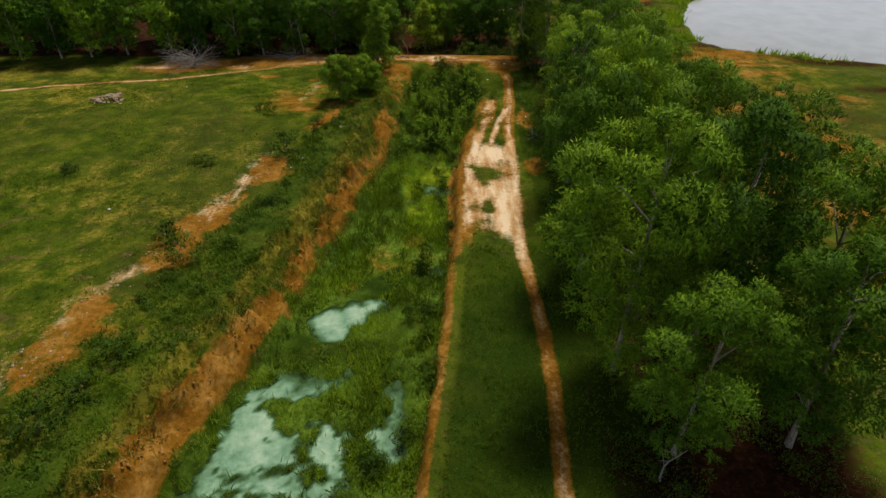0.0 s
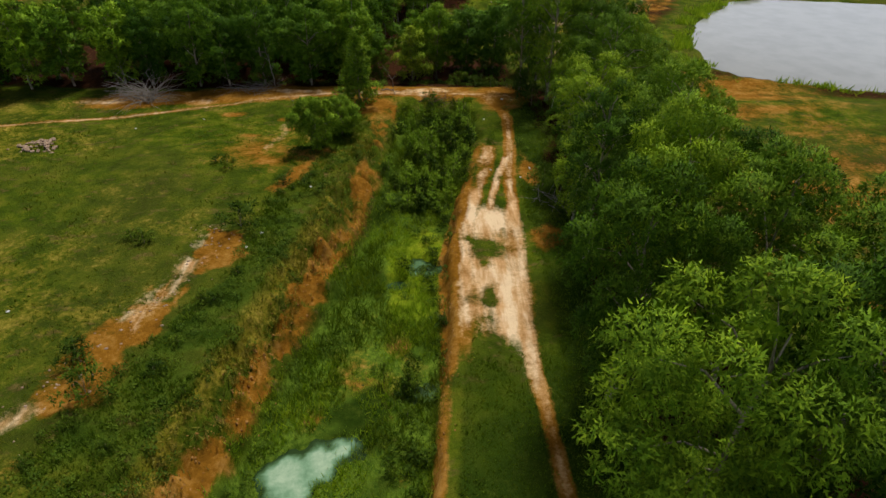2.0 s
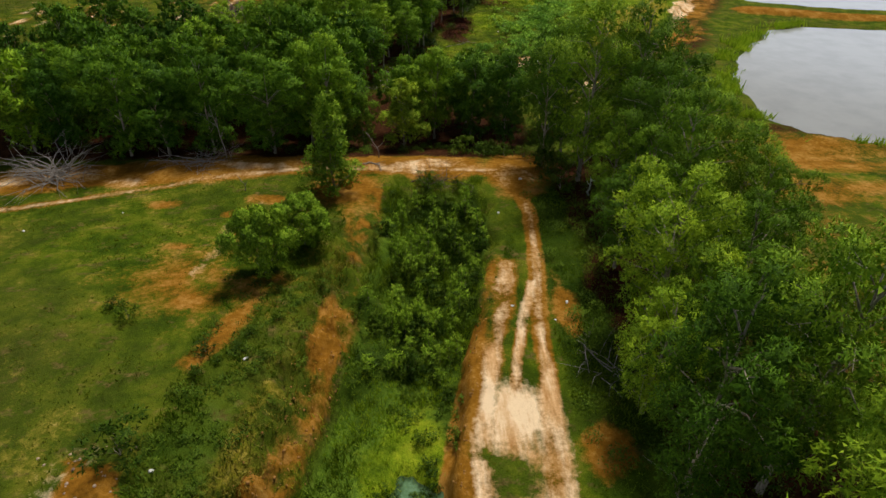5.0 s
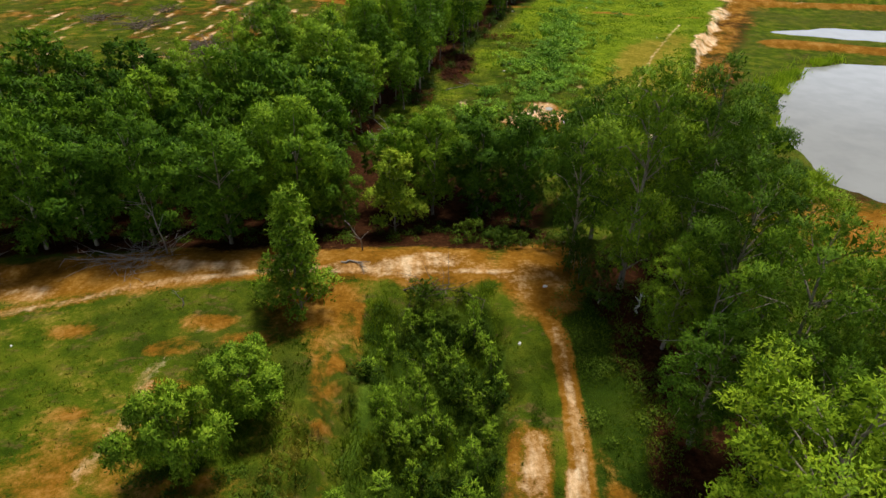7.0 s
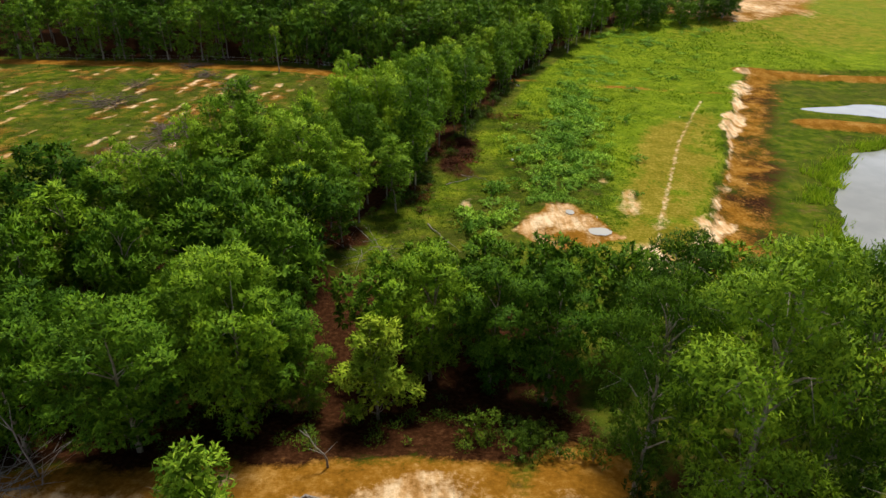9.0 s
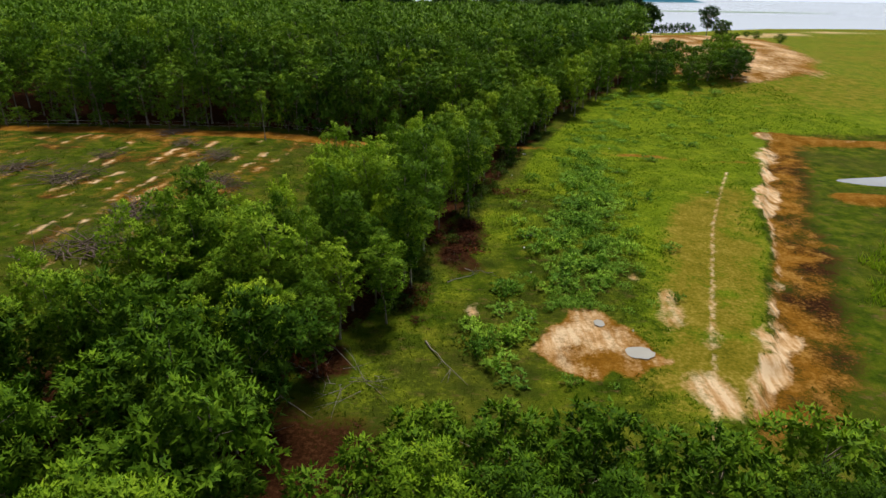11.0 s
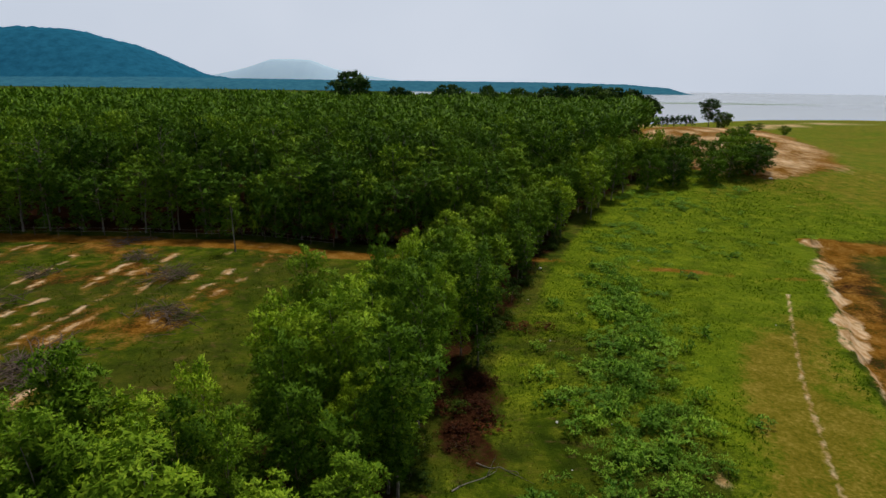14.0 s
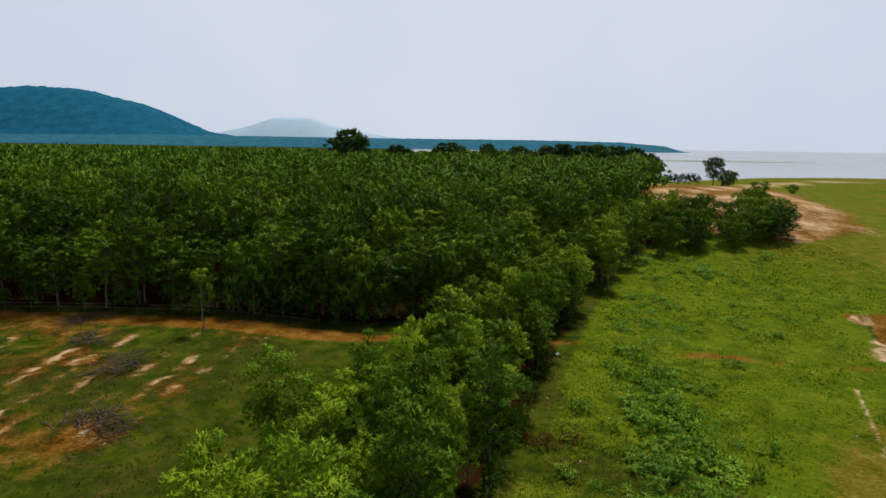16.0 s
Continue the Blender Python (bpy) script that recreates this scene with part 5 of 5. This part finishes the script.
def stick_pile(name, label, category, seed, count, length, spread, lift, thick, material, group=""):
    """A heap of bent bare branches, forked and tangled, lying on the ground."""
    r = np.random.default_rng(seed)
    pieces = []
    for i in range(count):
        a = r.uniform(0, 6.28)
        s = Vector((r.normal(0, spread * 0.5), r.normal(0, spread * 0.5), r.uniform(0, lift * 0.5)))
        d = Vector((math.cos(a), math.sin(a), r.uniform(-0.05, 0.7)))
        ln = length * r.uniform(0.5, 1.2)
        m = s + d * ln * 0.5 + Vector(r.normal(0, 0.08 * ln, 3))
        e = s + d * ln + Vector((0, 0, -0.15 * ln))
        for q in (m, e):
            q.z = max(q.z, 0.03)
        pieces.append(tube([s, m, e], [thick, thick * 0.6, thick * 0.15], 4))
        for _ in range(2):
            q = m.lerp(e, 0.4) + Vector(r.normal(0, 0.22 * ln, 3))
            q.z = max(q.z, 0.03)
            pieces.append(tube([m, q], [thick * 0.45, thick * 0.1], 3))
    v, f = join(pieces)
    return tagged(new(name, mesh_from(name, v, f, material)), label, category, group)


fallen = stick_pile("fallen_tree", "uprooted dead tree with bare grey branches", "dead tree", 1, 70, 2.6, 0.5, 1.3, 0.03, M_DEAD)
fallen.matrix_basis = spot(-24.8, 59.4, 0.6, 1.25)
stack = stick_pile("brushwood", "heap of bare grey cut branches beside the path", "branches", 2, 60, 2.2, 1.5, 0.25, 0.022, M_DEAD)
stack.matrix_basis = spot(-15.6, 62.0, 0.2, 1.0, 0.6)
snags = stick_pile("brushwood", "dry branches lying at the wood's edge", "branches", 3, 12, 2.0, 1.0, 0.15, 0.022, M_DEAD)
snags.matrix_basis = spot(7.6, 41.8, 0.4)
twigs = stick_pile("brushwood", "tangle of brown dead twigs at the trench's end", "branches", 8, 22, 1.8, 1.2, 0.8, 0.02, M_TWIG)
twigs.matrix_basis = spot(0.4, 59.0, 0.4)
snags2 = stick_pile("brushwood", "thin dead branches on red leaf litter", "branches", 4, 16, 2.4, 1.6, 0.2, 0.022, M_DEAD)
snags2.matrix_basis = spot(-3.8, 84.5, 0.4)
heap = stick_pile("slash_mound", "tangled pile of cut brush on the cleared field", "brush pile", 5, 44, 1.5, 0.9, 0.7, 0.03, M_TWIG, "brush piles")
for i, (x, y, s) in enumerate([(-39.0, 130.4, 1.0), (-26.1, 130.0, 1.0), (-22.2, 119.7, 0.9), (-35.7, 143.6, 0.8), (-26.2, 110.5, 1.2), (-38.7, 120.7, 1.2), (-27.0, 107.4, 0.9), (-26.5, 99.8, 1.3), (-45.5, 124, 1.0), (-31.5, 137, 0.8)]):
    m = spot(x, y, i * 1.3, s * 1.45, 0.75)
    if i:
        copy_thing(heap, m)
    else:
        heap.matrix_basis = m
grey = stick_pile("slash_mound", "flattened heap of grey weathered brush", "brush pile", 6, 40, 1.6, 2.0, 0.3, 0.03, M_TWIG, "brush piles")
grey.matrix_basis = spot(-20.4, 118.2, 0.5)


def snag(name, label, seed, high, bend, thick, material):
    """A bare dead stem with a few twigs."""
    r = np.random.default_rng(seed)
    path = [Vector((bend * (u / 5) ** 2 + r.normal(0, 0.05), r.normal(0, 0.05), high * u / 5)) for u in range(6)]
    pieces = [tube(path, [thick * (1 - 0.15 * u) for u in range(6)], 5)]
    for u in (2, 3, 4):
        for _ in range(2):
            d = Vector((r.normal(0, 0.5), r.normal(0, 0.5), r.uniform(0.3, 0.8)))
            pieces.append(tube([path[u], path[u] + d * high * 0.16, path[u] + d * high * 0.3], [thick * 0.4, thick * 0.25, thick * 0.08], 4))
    v, f = join(pieces)
    return tagged(new(name, mesh_from(name, v, f, material)), label, "dead tree")


snag("dead_tree", "thin leafless dead stem in front of the woods", 11, 4.0, -0.5, 0.05, M_DEAD).matrix_basis = spot(-14.6, 62.8, 0)
snag("dead_tree", "short crooked bare stem at the path corner", 12, 2.0, -0.9, 0.05, M_DEAD).matrix_basis = spot(-3.7, 63.2, 0)
snag("dead_tree", "grey forked dead tree rising through the acacias", 13, 6.2, 1.0, 0.09, M_DEAD).matrix_basis = spot(11.3, 43.6, 0.4)
snag("dead_tree", "pale forked dead trunk among the acacias", 16, 5.0, 1.6, 0.11, M_DEAD).matrix_basis = spot(10.4, 45.2, 0.3)
snag("dead_tree", "grey forked dead tree rising through the acacias", 17, 5.4, -0.8, 0.08, M_DEAD).matrix_basis = spot(11.4, 52.8, 1.0)
snag("dead_tree", "leaning pale bare stem under the acacias", 14, 1.8, 0.5, 0.05, M_DEAD).matrix_basis = spot(7.9, 12.9, 0)
snag("dead_tree", "dry twig standing in the field grass", 15, 1.0, -0.4, 0.03, M_DEAD).matrix_basis = spot(-11.9, 57.8, 0)


def stone_mesh(name, seed, material, flat=0.7):
    bm = bmesh.new()
    bmesh.ops.create_icosphere(bm, subdivisions=1, radius=0.5)
    r = random.Random(seed)
    for v in bm.verts:
        v.co *= r.uniform(0.7, 1.2)
        v.co.z *= flat
    me = bpy.data.meshes.new(name)
    bm.to_mesh(me), bm.free()
    me.materials.append(material)
    return me


rubble = tagged(new("rubble_heap"), "low heap of pale broken rubble in the grass", "rubble")
rubble.location = (-28.1, 48.3, ground_z(-28.1, 48.3))
stones = [stone_mesh("rock", i, M_ROCK) for i in range(4)]
for i in range(60):
    o = new("rock", stones[i % 4])
    o.parent = rubble
    x, y = tr.normal(0, 0.75), tr.normal(0, 0.5)
    s = tr.uniform(0.18, 0.45)
    o.matrix_basis = Matrix.Translation((x, y, 0.28 * math.exp(-x * x - y * y) + s * 0.15)) @ Matrix.Rotation(tr.uniform(0, 6), 4, "Z") @ Matrix.Diagonal((s, s, s, 1))


def bag(name, label, x, y, s, seed):
    me = stone_mesh(name, seed, M_WHITE, 0.5)
    ob = tagged(new(name, me), label, "litter", "scattered litter")
    ob.matrix_basis = Matrix.Translation((x, y, ground_z(x, y) + 0.12 * s)) @ Matrix.Rotation(seed * 1.1, 4, "Z") @ Matrix.Diagonal((s, s * 0.7, s, 1))


bag("litter_bag", "crumpled white plastic bag lying in the meadow", 13.9, 135.2, 0.8, 1)
for i in range(26):
    x, y = (tr.uniform(6, 34), tr.uniform(84, 150)) if i < 14 else (tr.uniform(-26, -6), tr.uniform(12, 57)) if i < 20 else (tr.uniform(-2, 8), tr.uniform(44, 63))
    if i < 14 and x < float(np.interp(y, *GROVE_EDGE)) + 1.5:
        x += 8
    bag("litter_scrap", "small scrap of pale litter in the grass", x, y, tr.uniform(0.12, 0.3), i)
bag("litter_scrap", "pale litter by the cleared field", 70, 187, 0.9, 40)


def puddle(x, y, rx, ry, seed, label):
    bm = bmesh.new()
    r = random.Random(seed)
    z = min(ground_z(x + a * rx * 0.8, y + b * ry * 0.8) for a in (-1, 0, 1) for b in (-1, 0, 1)) + 0.09
    bm.faces.new([bm.verts.new((x + rx * math.cos(k / 20 * 6.283) * r.uniform(0.9, 1.06), y + ry * math.sin(k / 20 * 6.283) * r.uniform(0.9, 1.06), z)) for k in range(20)])
    me = bpy.data.meshes.new("puddle")
    bm.to_mesh(me), bm.free()
    me.materials.append(M_PUDDLE)
    tagged(new("puddle", me), label, "water", kind="structure")


puddle(11.9, 90.2, 0.35, 0.5, 1, "small puddle on bare sandy ground")
puddle(13.4, 86.6, 0.9, 0.7, 2, "shallow puddle reflecting sky on sandy ground")



def stem(label, x0, y0, x1, y1, thick, lift, seed, material=M_DEAD):
    """A fallen stem with stubs of branches, one end propped up."""
    r = np.random.default_rng(seed)
    a, b = Vector((0, 0, thick * 0.6)), Vector((x1 - x0, y1 - y0, lift + thick * 0.6))
    path = [a.lerp(b, u / 5) + Vector(r.normal(0, 0.05, 3)) for u in range(6)]
    pieces = [tube(path, [thick * (1 - 0.14 * u) for u in range(6)], 6)]
    for u in (2, 3, 4, 4, 5):
        d = (b - a).normalized() + Vector(r.normal(0, 0.7, 3))
        pieces.append(tube([path[u], path[u] + d * 0.35, path[u] + d * 0.7 + Vector((0, 0, -0.05))], [thick * 0.4, thick * 0.25, thick * 0.08], 4))
    v, f = join(pieces)
    ob = tagged(new("fallen_branch", mesh_from("fallen_branch", v, f, material)), label, "branch")
    ob.location = (x0, y0, ground_z(x0, y0))


stem("long pale branch lying beside the path", -15.0, 62.2, -19.6, 61.6, 0.05, 0.2, 21)
stem("long pale branch lying beside the path", -15.2, 62.0, -19.2, 62.5, 0.04, 0.25, 22)
stem("long pale branch lying beside the path", -14.6, 62.3, -18.2, 61.2, 0.04, 0.1, 23)
stem("pale bare stem fallen beside the grove", -9.3, 85.2, -6.8, 81.9, 0.06, 0.3, 1)
stem("pale bare stem fallen beside the grove", -9.1, 80.7, -7.1, 79.9, 0.05, 0.2, 2)
stem("grey fallen branch at the grove's edge", 2.0, 97.2, 4.6, 98.6, 0.05, 0.1, 3)
stem("grey fallen branch at the grove's edge", 3.6, 99.4, 5.6, 98.6, 0.04, 0.1, 4)
stem("grey fallen branch lying in the meadow", 9.6, 106.2, 11.2, 105.8, 0.05, 0.05, 5)
stem("brown dead branch over the trench's end", -1.4, 59.2, 1.6, 58.6, 0.05, 0.5, 6, M_TWIG)
stem("brown dead branch over the trench's end", 1.0, 59.4, 2.8, 57.8, 0.04, 0.5, 7, M_TWIG)
stem("short pale log on bare soil", -4.6, 61.6, -3.6, 61.4, 0.08, 0.0, 8)
stem("bare grey stem lying beside the path", 6.6, 44.0, 8.2, 40.6, 0.04, 0.15, 9)
stem("bare grey stem lying beside the path", 7.0, 43.2, 8.8, 41.0, 0.04, 0.15, 10)
stem("broken bare branch across the meadow's edge", 0.4, 88.4, 2.2, 84.6, 0.05, 0.15, 11)

# fence along the plantation's front
fence = tagged(new("fence"), "weathered post and wire fence along the plantation", "fence")
FENCE = [(-62 + 3.0 * i, 147.6 - 0.012 * (i - 4) * max(0, i - 4)) for i in range(18)]
post_v, post_f = tube([(0, 0, -0.2), (0.01, 0, 0.6), (0, 0.01, 1.25)], [0.06, 0.055, 0.05], 6)
post_me = mesh_from("post", post_v, post_f, M_TWIG)
for x, y in FENCE:
    o = new("post", post_me)
    o.parent = fence
    o.location = (x, y, ground_z(x, y))
for hgt in (0.55, 1.0):
    v, f = tube([(x, y, ground_z(x, y) + hgt) for x, y in FENCE], [0.008] * len(FENCE), 4)
    part("wire", mesh_from("wire", v, f, M_PIPE), fence)
fence_post = snag("marker_post", "short pale wooden post at the path bend", 21, 1.3, 0.05, 0.07, M_PIPE)
fence_post.matrix_basis = spot(10.2, 56.9)

# earth clods along the cuts
clods = [stone_mesh("earth_clod", 50 + i, M_CLOD) for i in range(3)]


def scatter_stones(name, label, places, meshes):
    """Loose lumps too small to pick apart, joined."""
    vs, fs, o = [], [], 0
    for i, (x, y, s) in enumerate(places):
        me = meshes[i % len(meshes)]
        co = np.array([v.co[:] for v in me.vertices]) * s * tr.uniform(0.7, 1.3, 3)
        vs.append(co + np.array([x, y, ground_z(x, y) - s * 0.05]))
        fs.append(np.array([p.vertices[:] for p in me.polygons]) + o)
        o += len(co)
    ob = new(name, mesh_from(name, np.concatenate(vs), np.concatenate(fs), meshes[0].materials[0]))
    return tagged(ob, label, "soil", kind="stuff")


lumps = []
for k in range(1300):
    y = tr.uniform(9, 46)
    lumps.append((float(along(np.array(y), LEFT_FOOT)) + tr.normal(-0.3, 0.45), y, 0.04 + 0.12 * tr.uniform() ** 3))
for k in range(260):
    y = tr.uniform(9, 50)
    lumps.append((float(along(np.array(y), RIGHT_EDGE)) + tr.normal(0, 0.2), y, tr.uniform(0.04, 0.12)))
scatter_stones("earth_clods", "crumbled orange earth lumps along the trench banks", lumps, clods)

pebbles = []
for k in range(260):
    y = tr.uniform(11, 37)
    pebbles.append((float(along(np.array(y), ORANGE)) - 0.9 + tr.normal(0, 0.7), y, tr.uniform(0.04, 0.16)))
scatter_stones("pale_stones", "pale stones and broken rubble beside the orange strip", pebbles, stones)

# ---- grass ----
def blades_on(name, label, x, y, high, wide, per, material, seed, lean=0.45):
    """Tufts of narrow blades standing on the land."""
    r = np.random.default_rng(seed)
    z = height(x, y)
    base = np.repeat(np.stack([x, y, z], -1), per, 0)
    hh = np.repeat(high, per) * r.uniform(0.6, 1.25, len(base))
    base[:, :2] += r.normal(0, 0.32, (len(base), 2)) * hh[:, None]
    base[:, 2] -= 0.02
    d = unit(np.stack([r.normal(0, lean, len(base)), r.normal(0, lean, len(base)), np.ones(len(base))], -1))
    side = unit(np.cross(d, r.normal(0, 1, (len(base), 3))))
    w = (wide * hh)[:, None]
    verts = np.stack([base - side * w, base + side * w, base + d * hh[:, None]], 1).reshape(-1, 3)
    me = mesh_from(name, verts, np.arange(len(verts)).reshape(-1, 3), material)
    return tagged(new(name, me), label, "grass", kind="stuff")


def scatter(x0, x1, y0, y1, count, seed, keep):
    r = np.random.default_rng(seed)
    x, y = r.uniform(x0, x1, count), r.uniform(y0, y1, count)
    m = ground_masks(x, y)
    k = keep(x, y, m) & (m["soil"] + r.normal(0, 0.15, count) < 0.42) & (m["sand"] < 0.4)
    return x[k], y[k], r


def in_trench(x, y):
    return (x > along(y, LEFT_FOOT) + 0.3) & (x < along(y, RIGHT_EDGE) - 0.15) & (y < 59)


x, y, r = scatter(-34, 6.5, 8, 61, 42000, 71, lambda x, y, m: ~in_trench(x, y))
blades_on("field_grass", "short green field grass in uneven tufts", x, y, r.uniform(0.04, 0.14, len(x)) * (0.3 + 1.4 * fbm(x, y, 0.3, 33)), 0.2, 3, M_BLADE, 1)
x, y, r = scatter(-13, 4, 8, 59, 52000, 72, lambda x, y, m: in_trench(x, y) & (fbm(x, y, 0.55, 101) + 0.14 * lattice(x * 3, y * 3, 102) > 0.5) & ((pools(x, y) < 0.2 + 0.75 * lattice(x * 5, y * 5, 5)) | (lattice(x * 1.7, y * 1.7, 9) > np.where(y > 30, 0.3, 0.66))))
blades_on("swamp_grass", "tall lush grass on the wet trench floor", x, y, r.uniform(0.1, 0.42, len(x)) * (0.1 + 1.8 * fbm(x, y, 0.5, 34)) * (1 - 0.5 * step(41, 46, y)), 0.06, 4, M_REED, 2, 0.35)
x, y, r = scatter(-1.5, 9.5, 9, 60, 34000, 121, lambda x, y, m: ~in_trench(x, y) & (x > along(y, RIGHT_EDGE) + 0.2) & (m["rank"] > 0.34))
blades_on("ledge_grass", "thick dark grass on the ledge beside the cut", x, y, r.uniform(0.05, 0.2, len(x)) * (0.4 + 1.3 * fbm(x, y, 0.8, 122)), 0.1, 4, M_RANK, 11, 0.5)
x, y, r = scatter(-20, 0, 9, 56, 40000, 123, lambda x, y, m: ~in_trench(x, y) & (x < along(y, LEFT_FOOT) - 1.5) & (x > along(np.clip(y, 12, 35.2), ORANGE) + 0.8) & (fbm(x, y, 0.5, 124) > 0.4))
blades_on("shelf_grass", "dark rough grass on the shelf above the bank", x, y, r.uniform(0.08, 0.3, len(x)) * (0.3 + 1.5 * fbm(x, y, 0.6, 125)), 0.09, 4, M_RANK, 12, 0.5)
x, y, r = scatter(-13, 4, 9, 59, 42000, 126, lambda x, y, m: in_trench(x, y) & (pools(x, y) < 0.25) & (np.hypot(x + 0.9, (y - 36.5) * 0.4) > 2.1) & (fbm(x, y, 0.42, 127) + 0.15 * lattice(x * 2.5, y * 2.5, 128) > 0.61))
blades_on("sedge", "dark sedge in clumps over the wet trench floor", x, y, r.uniform(0.2, 0.55, len(x)), 0.05, 4, M_RANK, 13, 0.4)
x, y, r = scatter(-4, 48, 76, 150, 52000, 73, lambda x, y, m: (m["meadow"] > 0.35) & (m["dry"] < 0.45))
blades_on("meadow_grass", "bright green meadow grass by the pond", x, y, r.uniform(0.05, 0.2, len(x)) * (0.3 + 1.4 * fbm(x, y, 0.25, 35)), 0.2, 3, M_MEADOW, 3)
x, y, r = scatter(18, 75, 148, 200, 15000, 78, lambda x, y, m: m["meadow"] > 0.35)
blades_on("meadow_grass", "rough green grass beyond the cross track", x, y, r.uniform(0.08, 0.3, len(x)) * (0.3 + 1.4 * fbm(x, y, 0.2, 39)), 0.25, 2, M_MEADOW, 7)
x, y, r = scatter(-6, 24, 78, 132, 26000, 77, lambda x, y, m: (m["meadow"] <= 0.45) & (m["litter"] < 0.5))
blades_on("olive_grass", "short olive grass beside the grove", x, y, r.uniform(0.05, 0.16, len(x)) * (0.4 + 1.2 * fbm(x, y, 0.25, 37)), 0.2, 3, M_BLADE, 6)
x, y, r = scatter(-60, -12, 92, 145, 16000, 74, lambda x, y, m: (m["litter"] < 0.5) & (fbm(x, y, 0.3, 47) + 0.12 * lattice(x * 2, y * 2, 48) > 0.52))
blades_on("stubble_grass", "thin regrown grass on the cleared field", x, y, r.uniform(0.06, 0.3, len(x)), 0.13, 3, M_BLADE, 4)
x, y, r = scatter(-15, -2, 8, 50, 11000, 75, lambda x, y, m: np.abs(x - along(y, LEFT_FOOT) + 1.2) < 0.9 + 0 * y)
blades_on("dry_grass", "straw-yellow dry grass on the bank's lip", x, y, r.uniform(0.12, 0.34, len(x)), 0.06, 4, M_STRAW, 5, 0.6)

r = np.random.default_rng(79)
y = r.uniform(8, 50, 3600)
x = along(y, LEFT_FOOT) - 1.0 + r.normal(0, 0.4, len(y))
k = fbm(x, y, 0.8, 81) + r.normal(0, 0.05, len(y)) > 0.46
blades_on("bank_grass", "yellowish grass tufts hanging over the crumbling bank", x[k], y[k], r.uniform(0.1, 0.36, int(k.sum())), 0.09, 4, M_STRAW, 8, 0.7)

# reeds along the pond's shore
r = np.random.default_rng(83)
shore = POND[:10]
seg = r.integers(0, len(shore) - 1, 3600)
a, b = np.array(shore)[seg], np.array(shore)[seg + 1]
p = a + (b - a) * r.uniform(0, 1, (len(seg), 1)) + r.normal(0, 0.7, (len(seg), 2)) * fbm(a[:, 0] + seg, a[:, 1], 0.5, 85)[:, None] * 2
k = fbm(p[:, 0], p[:, 1], 0.25, 86) > 0.48
blades_on("shore_reeds", "green reeds fringing the pond", p[k, 0], p[k, 1], r.uniform(0.3, 0.9, int(k.sum())), 0.1, 3, M_REED, 9, 0.4)
